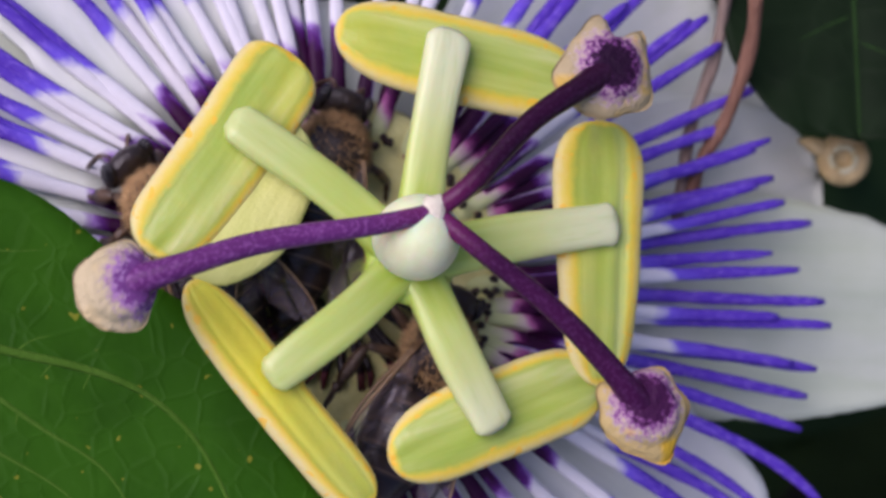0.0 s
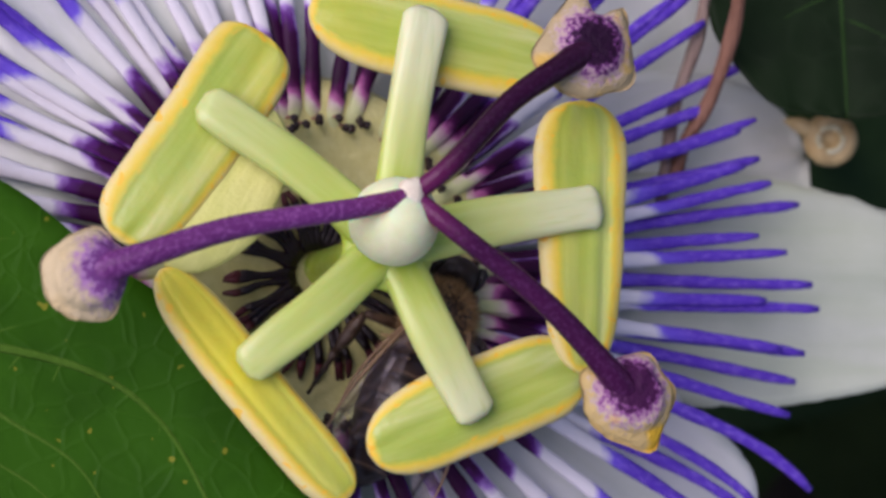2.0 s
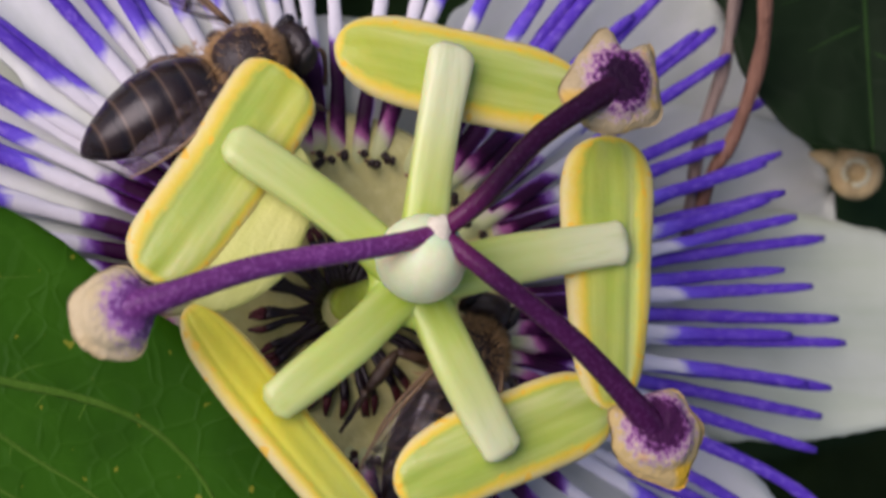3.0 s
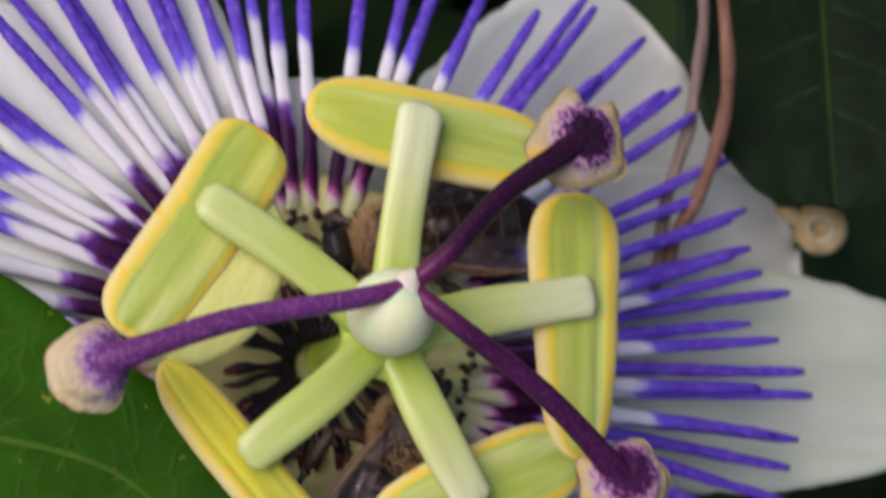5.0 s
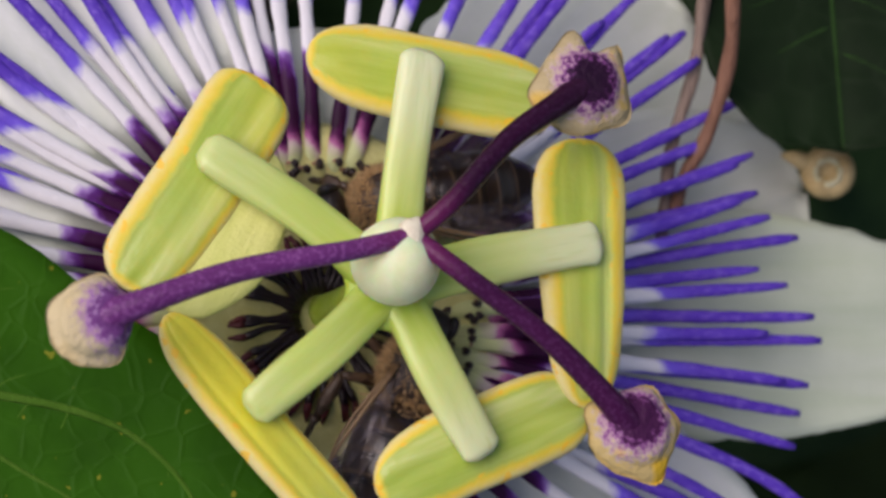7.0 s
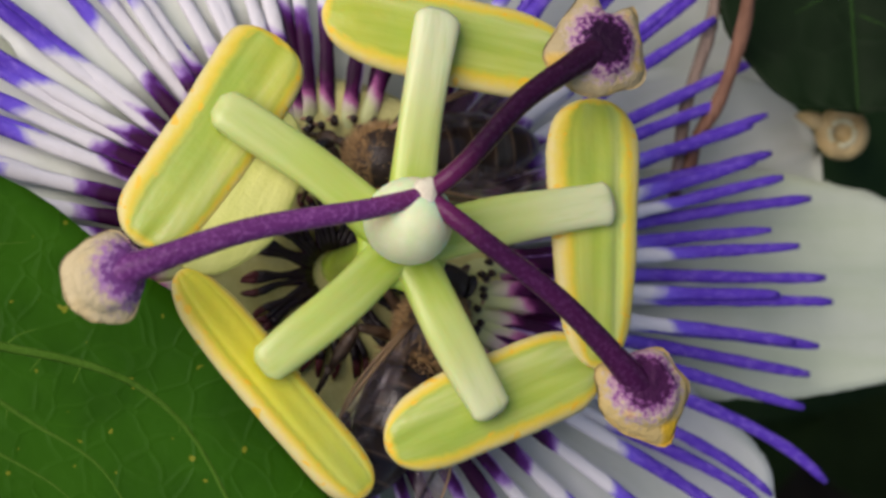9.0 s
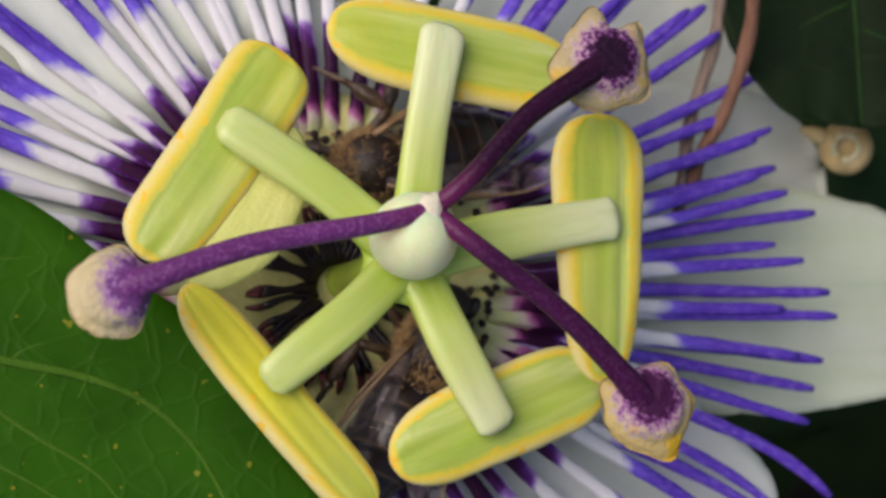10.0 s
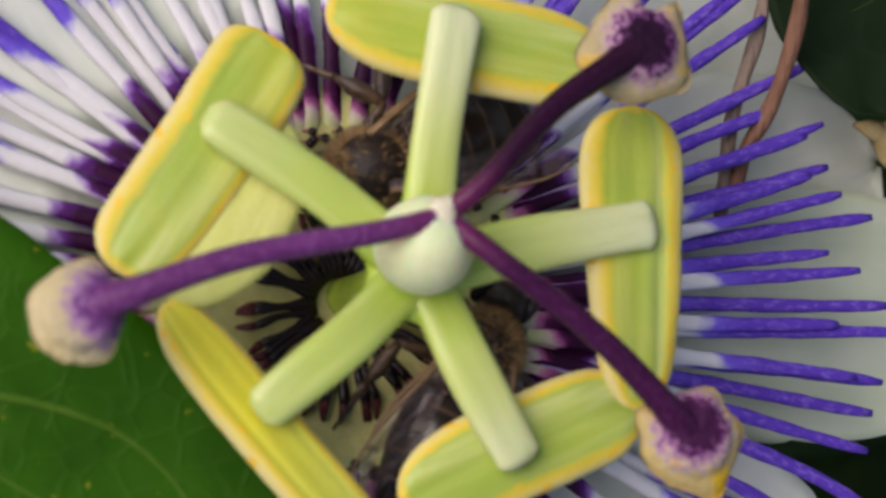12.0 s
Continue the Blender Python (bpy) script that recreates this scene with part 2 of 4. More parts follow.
CORONA = corona_material()
PETAL = petal_material("petal_white", (0.60, 0.65, 0.575), (0.66, 0.69, 0.63))
SEPAL = petal_material("sepal_pale_green", (0.52, 0.585, 0.43), (0.59, 0.64, 0.51))
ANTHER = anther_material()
STAMEN = stamen_material("stamen_flesh", (0.55, 0.63, 0.22), (0.66, 0.71, 0.42))
GREENSTAMEN = stamen_material("stamen_flesh_green", (0.46, 0.58, 0.12), (0.51, 0.60, 0.20))
OVARY = fleshy_material("ovary_flesh", (0.66, 0.73, 0.39), (0.72, 0.77, 0.47), 0.72, (1, 1, 1), 0.10, Subsurface_Weight=0.6, Subsurface_Scale=0.003)
DISC = fleshy_material("disc_flesh", (0.59, 0.57, 0.18), (0.66, 0.63, 0.27), 0.5, (1, 1, 1))
CREAM = fleshy_material("style_joint_flesh", (0.60, 0.52, 0.38), (0.66, 0.64, 0.46), 0.6, (1, 1, 1))
SAC = fleshy_material("pollen_sac_skin", (0.49, 0.55, 0.10), (0.61, 0.61, 0.20), 0.6)
STYLES_SKIN = [style_material("style_skin_dark", (0.013, 0.001, 0.009), (0.030, 0.002, 0.022), 0.05),
               style_material("style_skin_pale", (0.080, 0.015, 0.085), (0.15, 0.032, 0.16), 0.40),
               style_material("style_skin", (0.028, 0.003, 0.024), (0.056, 0.006, 0.046), 0.10)]
STIGMAS_SKIN = [stigma_material("stigma_skin_dark", (0.020, 0.002, 0.020), (0.18, 0.05, 0.18), (0.42, 0.34, 0.18), 0.6, 2.75, (0.0001, 0, 0)),
                stigma_material("stigma_skin_pale", (0.17, 0.05, 0.20), (0.36, 0.19, 0.38), (0.55, 0.46, 0.26), 0.12, 2.55, (0.0004, -0.0008, 0)),
                stigma_material("stigma_skin", (0.055, 0.008, 0.050), (0.22, 0.07, 0.21), (0.50, 0.38, 0.15), 1.0, 2.75, (0.0003, -0.0004, 0))]
DARKFIL = plain_material("inner_filament_skin", (0.006, 0.002, 0.004), (0.014, 0.003, 0.007), 700, 0.4)
REDTIP = plain_material("inner_filament_tip", (0.05, 0.004, 0.008), (0.13, 0.016, 0.02), 900, 0.5)
HEAD = plain_material("dark_tip", (0.016, 0.006, 0.005), (0.040, 0.014, 0.010), 900, 0.4)
PALI = plain_material("pale_stalk", (0.40, 0.24, 0.16), (0.34, 0.15, 0.11), 900, 0.5)
LEAF = leaf_material("leaf_green", (0.014, 0.070, 0.002), (0.030, 0.112, 0.004), (0.055, 0.15, 0.015))
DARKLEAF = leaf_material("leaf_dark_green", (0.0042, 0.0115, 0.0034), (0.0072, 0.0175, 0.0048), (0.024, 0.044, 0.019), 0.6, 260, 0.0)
# leaf green of the undergrowth, with part of its shade put into the colour
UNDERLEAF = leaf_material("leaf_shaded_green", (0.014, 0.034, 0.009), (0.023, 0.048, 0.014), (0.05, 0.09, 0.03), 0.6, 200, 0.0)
VEIN = plain_material("leaf_vein", (0.042, 0.115, 0.008), (0.060, 0.140, 0.014), 600, 0.8, Specular_IOR_Level=0.08)
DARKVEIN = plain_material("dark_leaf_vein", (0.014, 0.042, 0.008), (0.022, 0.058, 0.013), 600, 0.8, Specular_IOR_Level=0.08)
STEM = plain_material("green_stem", (0.10, 0.18, 0.05), (0.16, 0.22, 0.08), 300, 0.5)
TWIG = plain_material("dry_tendril", (0.13, 0.085, 0.060), (0.27, 0.20, 0.155), 900, 0.7, 0.8, (1, 0.2, 1))
REDTWIG = plain_material("reddish_tendril", (0.13, 0.055, 0.028), (0.26, 0.125, 0.070), 900, 0.65, 0.8, (1, 0.2, 1))
CUT = plain_material("cut_stem", (0.30, 0.20, 0.07), (0.50, 0.39, 0.18), 700, 0.6)
PITH = plain_material("cut_pith", (0.36, 0.34, 0.18), (0.56, 0.54, 0.35), 900, 0.7)
SOIL = plain_material("dark_soil", (0.020, 0.016, 0.012), (0.050, 0.040, 0.030), 120, 0.9, 0.8)
ABDOMEN = abdomen_material()
CHITIN = plain_material("bee_chitin", (0.014, 0.010, 0.009), (0.035, 0.022, 0.016), 900, 0.3)
FUR = fur_material()
THORAX = plain_material("bee_thorax", (0.012, 0.008, 0.007), (0.035, 0.020, 0.013), 1200, 0.38)
LEGS = plain_material("bee_leg", (0.016, 0.010, 0.007), (0.13, 0.075, 0.040), 900, 0.35)
EYE = plain_material("bee_eye", (0.008, 0.007, 0.007), (0.014, 0.011, 0.010), 2000, 0.25)
WING = wing_material()
WINGVEIN = plain_material("wing_vein", (0.16, 0.09, 0.04), (0.34, 0.22, 0.11), 900, 0.4)


# ---- mesh helpers (millimetres in, metres out) ----
def finish(bm, name, mats, smooth=True):
    for v in bm.verts:
        v.co *= MM
    me = bpy.data.meshes.new(name)
    bmesh.ops.recalc_face_normals(bm, faces=bm.faces[:])
    bm.to_mesh(me)
    bm.free()
    for m in mats if isinstance(mats, (list, tuple)) else [mats]:
        me.materials.append(m)
    if smooth:
        me.polygons.foreach_set("use_smooth", [True] * len(me.polygons))
    return me


def child(name, me, parent, m=None, label=""):
    ob = new(name, me)
    ob.parent = parent
    if m is not None:
        ob.matrix_basis = m
    return tagged(ob, label)


def part(name, bm, material, parent, label="", m=None):
    return child(name, finish(bm, name, material), parent, m, label)


def at(x, y, z, rx=0, ry=0, rz=0):
    """A pose from millimetres and degrees."""
    return pose(x * MM, y * MM, z * MM, rx, ry, rz)


def spline(points, count):
    """Points along a smooth curve through the given ones."""
    pts = [Vector(p) for p in points]
    ext = [pts[0] * 2 - pts[1], *pts, pts[-1] * 2 - pts[-2]]
    out = []
    spans = len(pts) - 1
    for i in range(count):
        s = i / (count - 1) * spans
        k = min(int(s), spans - 1)
        u = s - k
        a, b, c, d = ext[k:k + 4]
        out.append(0.5 * ((2 * b) + (c - a) * u + (2 * a - 5 * b + 4 * c - d) * u * u + (3 * b - a - 3 * c + d) * u ** 3))
    return out


def tube(bm, points, radii, sides=8, flat=1.0, up=(0, 0, 1), caps=True, mat=0, shape=None):
    """A tube along points; radii: one per point; flat: height of the section over its width."""
    rings = []
    n = len(points)
    for i, p in enumerate(points):
        d = (points[min(i + 1, n - 1)] - points[max(i - 1, 0)]).normalized()
        side = d.cross(Vector(up))
        side = side.normalized() if side.length > 1e-6 else Vector((1, 0, 0))
        top = side.cross(d)
        ring = []
        for k in range(sides):
            a = 2 * math.pi * k / sides
            w = shape(a, i / (n - 1)) if shape else 1.0
            ring.append(bm.verts.new(p + side * (math.cos(a) * radii[i] * w) + top * (math.sin(a) * radii[i] * flat * w)))
        rings.append(ring)
    for r0, r1 in zip(rings, rings[1:]):
        for k in range(sides):
            f = bm.faces.new((r0[k], r0[(k + 1) % sides], r1[(k + 1) % sides], r1[k]))
            f.material_index = mat
    if caps:
        for ring in (rings[0], rings[-1]):
            f = bm.faces.new(ring)
            f.material_index = mat
    return rings


def lathe(bm, profile, sides=40, ripple=None):
    """A turned body from (radius, height) pairs; ripple(angle, radius) lifts the surface."""
    rings = []
    for r, z in profile:
        if r < 1e-6:
            rings.append([bm.verts.new((0, 0, z))])
            continue
        ring = []
        for k in range(sides):
            a = 2 * math.pi * k / sides
            ring.append(bm.verts.new((r * math.cos(a), r * math.sin(a), z + (ripple(a, r) if ripple else 0))))
        rings.append(ring)
    for a, b in zip(rings, rings[1:]):
        for k in range(sides):
            j = (k + 1) % sides
            if len(a) == 1 and len(b) == 1:
                continue
            if len(a) == 1:
                bm.faces.new((a[0], b[k], b[j]))
            elif len(b) == 1:
                bm.faces.new((a[k], a[j], b[0]))
            else:
                bm.faces.new((a[k], a[j], b[j], b[k]))


def ball(bm, center, radii, seg=20, rings=12, warp=None, mat=0):
    made = bmesh.ops.create_uvsphere(bm, u_segments=seg, v_segments=rings, radius=1.0)
    faces = set()
    for v in made["verts"]:
        n = v.co.copy()
        s = warp(n) if warp else 1.0
        v.co = Vector(center) + Vector((n.x * radii[0], n.y * radii[1], n.z * radii[2])) * s
        faces.update(v.link_faces)
    for f in faces:
        f.material_index = mat


def sheet(bm, rows, thick):
    """A closed thin sheet over a grid of points: the top as given, the underside thick below."""
    top = [[bm.verts.new(p) for p in row] for row in rows]
    low = [[bm.verts.new(Vector(p) - Vector((0, 0, thick))) for p in row] for row in rows]
    n, m = len(rows), len(rows[0])
    for i in range(n - 1):
        for j in range(m - 1):
            bm.faces.new((top[i][j], top[i + 1][j], top[i + 1][j + 1], top[i][j + 1]))
            bm.faces.new((low[i][j], low[i][j + 1], low[i + 1][j + 1], low[i + 1][j]))
    for i in range(n - 1):
        for j in (0, m - 1):
            bm.faces.new((top[i][j], low[i][j], low[i + 1][j], top[i + 1][j]))
    for j in range(m - 1):
        for i in (0, n - 1):
            bm.faces.new((top[i][j], top[i][j + 1], low[i][j + 1], low[i][j]))


# ---- ground ----
GROUND = -0.15


def build_ground():
    bm = bmesh.new()
    n, reach = 60, 60.0
    line = [math.copysign(abs(s) ** 6 * reach, s) for s in np.linspace(-1, 1, n)]
    grid = [[bm.verts.new((x, y, GROUND + 0.006 * noise.noise((x * 30, y * 30, 0)))) for y in line] for x in line]
    for i in range(n - 1):
        for j in range(n - 1):
            bm.faces.new((grid[i][j], grid[i + 1][j], grid[i + 1][j + 1], grid[i][j + 1]))
    me = bpy.data.meshes.new("ground")
    bm.to_mesh(me)
    bm.free()
    me.materials.append(SOIL)
    tagged(new("ground", me), "dark bare soil under the vine", "ground", kind="structure")


# ---- the flower ----
FLOWER = Matrix.Translation((-5.43 * MM, -2.46 * MM, 0)) @ Matrix.Rotation(radians(18.3), 4, Vector((-0.423, 0.906, 0)))


def tepal(parent, angle, length, width, sepal, seed, droop, blunt, rise):
    """One sepal or petal: a shallow boat with a rounded end and a faint midrib."""
    rows = []
    n, m = 64, 21
    for i in range(n):
        s = i / (n - 1)
        x = 5 + s * (length - 5)
        w = width / 2 * (0.50 + 0.50 * math.sin(min(1, s * 1.5) * math.pi / 2)) * (1 - max(0, (s - blunt) / (1 - blunt)) ** 2.4) ** 0.5
        w = max(w, 0.25)
        row = []
        for j in range(m):
            u = j / (m - 1) * 2 - 1
            y = u * w * (1 + 0.03 * noise.noise((x * 0.6, seed * 3.1, u)) + 0.02 * abs(u) ** 6 * noise.noise((x * 4.5, seed * 1.7, u)))
            z = -2.0 + rise * min(1, max(0, (x - 9) / 5)) - droop * s * s * 4 + 0.45 * u * u * (0.4 + s) + 0.3 * noise.noise((x * 0.16, y * 0.2, seed * 7.7))
            z += 0.05 * math.cos(u * 22) * (1 - abs(u)) + 0.25 * math.exp(-(u * 7) ** 2) * (-1 if sepal else 1)
            row.append((x, y, z - (0.15 if sepal else 0) * 4))
        rows.append(row)
    bm = bmesh.new()
    sheet(bm, rows, 0.45 if sepal else 0.3)
    part("sepal" if sepal else "petal", bm, SEPAL if sepal else PETAL, parent,
         "pale greenish white fleshy sepal" if sepal else "white petal", pose(0, 0, 0, 0, 0, angle))


def corona_mesh(seed, end, blue, start, light, curl, root, front):
    """A tapering corona filament along +x, its root turned by root degrees; its dark zone begins late by start and ends at the radius light, its violet begins at blue."""
    rnd = random.Random(seed)
    bend, lift = rnd.uniform(-0.35, 0.35), rnd.uniform(-0.4, 0.3)
    base = 0.48 if front else 0.06
    tip = rnd.uniform(0.24, 0.31)
    broad = rnd.uniform(0.38, 0.44)
    skew = rnd.uniform(-0.6, 0.6)
    pale = rnd.choice((0, 0, 1, -1))
    aside = 6.6 * math.sin(radians(root))
    pts, rad = [], []
    for i in range(33):
        s = i / 32
        x = 6.6 + s * (end + 0.4 - 6.6)
        y = aside * (1 - s) + bend * s * (s - 1) * 1.2 + 0.12 * math.sin(s * 8 + seed) * s * (1 - s) * 2 + curl * 4 * s ** 3 * (1 - s)
        z = base + 0.32 * math.sin(min(1, s * 2.2) * math.pi) + lift * s * s * 1.2
        z -= 0.75 * max(0.0, 1 - s / 0.10)
        pts.append(Vector((x, y, z)))
        w = 0.46 + (broad - 0.46) * min(1, s / 0.40) ** 1.6 if s < 0.5 else broad - (broad - tip) * ((s - 0.5) / 0.5) ** 1.5
        w *= 1 + 0.05 * math.sin(s * 27 + seed * 2) + 0.05 * math.sin(s * 61 + seed)
        rad.append(w if i < 31 else w * (0.92, 0.6)[i - 31])
    bm = bmesh.new()
    band = bm.verts.layers.float.new("band")
    for p, ring in zip(pts, tube(bm, pts, rad, 10, 0.62)):
        for k, v in enumerate(ring):
            c = math.cos(2 * math.pi * k / 10)
            x = float(np.interp(p.x, (5, 10.3 + start, light, blue, end), (5 - start, 10.3, 13.4, 17.9, 17.9 + end - blue)))
            x += skew * c
            if pale * c > 0.5 and 9.8 < x < 13.3:
                x = 13.4
            v[band] = x
    return finish(bm, "corona_filament", CORONA)


# the filaments by sector: angle at the tip, turn of the root, length, 1 for the upper whorl
RIGHT = [(25.2, 4, 28.0, 0), (22.2, 2, 25.1, 0), (18.9, -3, 27.3, 0), (18.4, 1, 26.1, 1), (14.4, -1, 27.1, 0), (13.9, -5, 25.6, 1), (11.1, -4, 27.1, 1), (8.4, 0, 29.0, 0), (5.1, -4, 25.8, 0),
         (2.8, -5, 27.5, 1), (-0.7, -2, 29.3, 0), (-3.1, -8, 26.1, 1), (-3.4, -9, 29.6, 0), (-8.7, -6, 27.3, 1), (-8.4, -8, 29.0, 0), (-11.6, -5, 28.9, 0), (-15.9, -2.5, 28.4, 1), (-22.5, 5, 30.9, 1), (-26.5, 4, 28.2, 1),
         (-27.6, -7, 27.8, 0)]
LOWER = [(-31.8, 3, 28.0, 1), (-37.6, -1, 27.5, 1), (-43.2, -3, 28.0, 1), (-49.3, -5, 27.0, 1), (-54.2, -4, 28.0, 1), (-59.6, -4, 27.0, 1), (-66.4, -4, 28.0, 1), (-73.0, 0, 27.0, 1)]
TOP = [(31.9, -5, 27.0, 1), (35.5, -2, 27.4, 0), (36.3, -3, 26.4, 1), (42.8, -4, 27.7, 0), (43.4, 4, 23.7, 1), (51.5, -2, 26.8, 0), (49.8, -3, 26.4, 1), (55.4, -2, 23.9, 1), (63.7, -4, 25.8, 1), (69.7, 5, 26.0, 1),
       (74.3, -2, 26.0, 0), (80.7, -1, 26.0, 1), (90.0, -1.5, 27.0, 1), (94.2, 3, 27.0, 1), (98.3, -1, 25.0, 0), (101.7, -3, 27.0, 1), (107.1, -5, 27.5, 1)]
LEFT = [(110.9, 3, 27.0, 1), (113.3, 0, 27.0, 1), (117.7, 0, 28.0, 1), (123.5, 1, 28.0, 1), (124.5, 7, 28.0, 1), (129.2, 0.5, 28.0, 0), (133.0, 3.5, 28.5, 1), (141.4, 0, 28.0, 1), (142.4, -1, 27.0, 0), (148.5, -4.5, 28.0, 1),
        (150.0, -6, 27.0, 0), (155.0, -6, 28.0, 1), (157.2, -4, 27.0, 0), (158.5, -4, 27.5, 1), (162.6, 1.5, 27.0, 0), (164.3, -4, 28.0, 1), (169.0, -2.5, 27.0, 1), (123.8, 0, 14.9, 1)]


def anther(parent, a, b, width, roll, furrows, blunt, taper, ripe, seed):
    """A long anther between two plan points: a ridged green back between two furrows, and a rolled rim dusted with pollen."""
    ax, ay = a
    bx, by = b
    length = math.hypot(bx - ax, by - ay)
    bm = bmesh.new()
    rim = bm.verts.layers.float.new("rim")
    yellow = bm.verts.layers.float.new("ripe")
    n, half_n = 44, 34
    rings = []
    for i in range(n):
        t = 0.5 - 0.5 * math.cos(math.pi * (i + 0.15) / (n - 0.7))
        e = abs(2 * t - 1)
        power = blunt[0] if t < 0.5 else blunt[1]
        w = max(0.12, width / 2 * (1 - e ** power) ** 0.5 * (1 - taper * (t - 0.5)))
        full = min(1, 0.25 + w / (width * 0.55))
        mid = Vector(((t - 0.5) * length, 0.25 * math.sin(t * math.pi) * (1 if seed % 2 else -1), 0.45 * math.sin(t * math.pi)))
        near_end = 1 - (0.5 - abs(t - 0.5)) * length / 0.75
        ring = []
        for k in range(2 * half_n):
            under = k >= half_n
            u = 1 - 2 * (k % half_n + (0.0 if not under else 0.5)) / (half_n - (1 if not under else 0))
            u = -u if under else u
            q = min(1.0, abs(u))
            groove = furrows[0] if u > 0 else furrows[1]
            wave = 0.03 * noise.noise((t * 6, u * 2, seed * 4.1)) + 0.012 * noise.noise((t * 26, u * 4, seed * 2.3))
            side = (q - groove) / (1 - groove)
            if under:
                z = -0.85 * math.sqrt(max(0, 1 - q * q)) - 0.20
            else:
                z = 0.56 * math.sqrt(max(0, 1 - q ** 4)) - 0.20
                z += 0.025 * math.cos(u * 9 + seed) * (1 if side < 0 else 0.2)
                z -= (0.05 if seed == 2 else 0.13 if u > 0 and seed == 4 else 0.0) * math.exp(-((q - groove) / 0.12) ** 2) * min(1, 3 * (0.5 - abs(t - 0.5)))
                z += (0.05 if seed in (2, 4) else 0.0) * math.exp(-((side - 0.45) / 0.35) ** 2)
            v = bm.verts.new(mid + Vector((0, w * u * (1 + wave), (z + wave) * full)))
            v[rim] = 1.1 if under else max(side, near_end - 0.25)
            v[yellow] = ripe[0] + (ripe[1] - ripe[0]) * t + ripe[2] * u
            ring.append(v)
        rings.append(ring)
    m = 2 * half_n
    for r0, r1 in zip(rings, rings[1:]):
        for k in range(m):
            bm.faces.new((r0[k], r0[(k + 1) % m], r1[(k + 1) % m], r1[k]))
    bm.faces.new(rings[0])
    bm.faces.new(rings[-1])
    place = at((ax + bx) / 2, (ay + by) / 2, 8.2 if seed == 4 else 7.6) @ pose(0, 0, 0, 0, 0, math.degrees(math.atan2(by - ay, bx - ax))) @ pose(0, 0, 0, roll, 0, 0)
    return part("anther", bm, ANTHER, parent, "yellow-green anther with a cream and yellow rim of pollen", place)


def stamen(parent, start, end, seed, w0, w1):
    """A flattened stamen filament from the column to its anther, built along its own x axis."""
    d = Vector(end) - Vector(start)
    reach = math.hypot(d.x, d.y)
    bend = (0.25, -0.2, 0.2, -0.25, 0.15)[seed % 5]
    pts = spline([(0, 0, -0.6), (reach * 0.15, 0, 0), (reach * 0.5, bend, 0.35), (reach * 0.85, bend * 0.4, 0.15), (reach, 0, d.z)], 24)
    rad = []
    for i in range(24):
        s = i / 23
        w = (w0 + (w1 - w0) * s) * (1 + 0.45 * (max(0, 0.36 - s) / 0.36) ** 1.5) * (1 + 0.05 * math.sin(s * 9 + seed))
        rad.append(w * (0.52, 0.88, 1.02)[23 - i] if i > 20 else w)
    bm = bmesh.new()

    def shape(a, s):
        c, e = abs(math.cos(a)), abs(math.sin(a))
        return (c ** 2.6 + e ** 2.6) ** (-1 / 2.6) * (0.95 - 0.07 * math.exp(-(c / 0.30) ** 2) + 0.03 * math.exp(-((c - 0.80) / 0.12) ** 2) + 0.015 * math.sin(a * 5 + s * 14))

    tube(bm, pts, rad, 28, 0.52, shape=shape)
    place = at(*start) @ pose(0, 0, 0, 0, 0, math.degrees(math.atan2(d.y, d.x)))
    green = seed in (1, 2)
    part("stamen_filament", bm, GREENSTAMEN if green else STAMEN, parent, "yellow-green flat stamen filament" if green else "pale green flat stamen filament", place)


def stigma_mesh(seed):
    rnd = random.Random(seed)
    ph = rnd.uniform(0, 6)

    def warp(n):
        a = math.atan2(n.y, n.x)
        flat = 1 - abs(n.z)
        notch = -0.42 * math.exp(-((math.cos(a - 0.30) - 1) / 0.05) ** 2) if seed == 0 else 0
        return 1 + flat * notch + flat * (0.5 if seed == 1 else 1.0) * (0.075 * math.cos(3 * a + ph) + 0.065 * math.cos(5 * a - ph) + 0.03 * math.cos(8 * a)) - 0.10 * max(0, n.z) ** 6 + 0.05 * noise.noise(n * 2.5 + Vector((seed, 0, 0)))

    bm = bmesh.new()
    size = (1.10, 0.87, 1.0)[seed]
    ball(bm, (0, 0, -0.4), (2.55 * size, 2.35 * size, 1.25), 48, 28, warp)
    for v in bm.verts:
        r = math.hypot(v.co.x, v.co.y)
        if v.co.z > -0.4:
            v.co.z -= 0.34 * min(1, max(0, (r - 1.55) / 0.22)) + 0.15 * math.exp(-((r - 1.72) / 0.12) ** 2)
    return finish(bm, "stigma", STIGMAS_SKIN[seed])


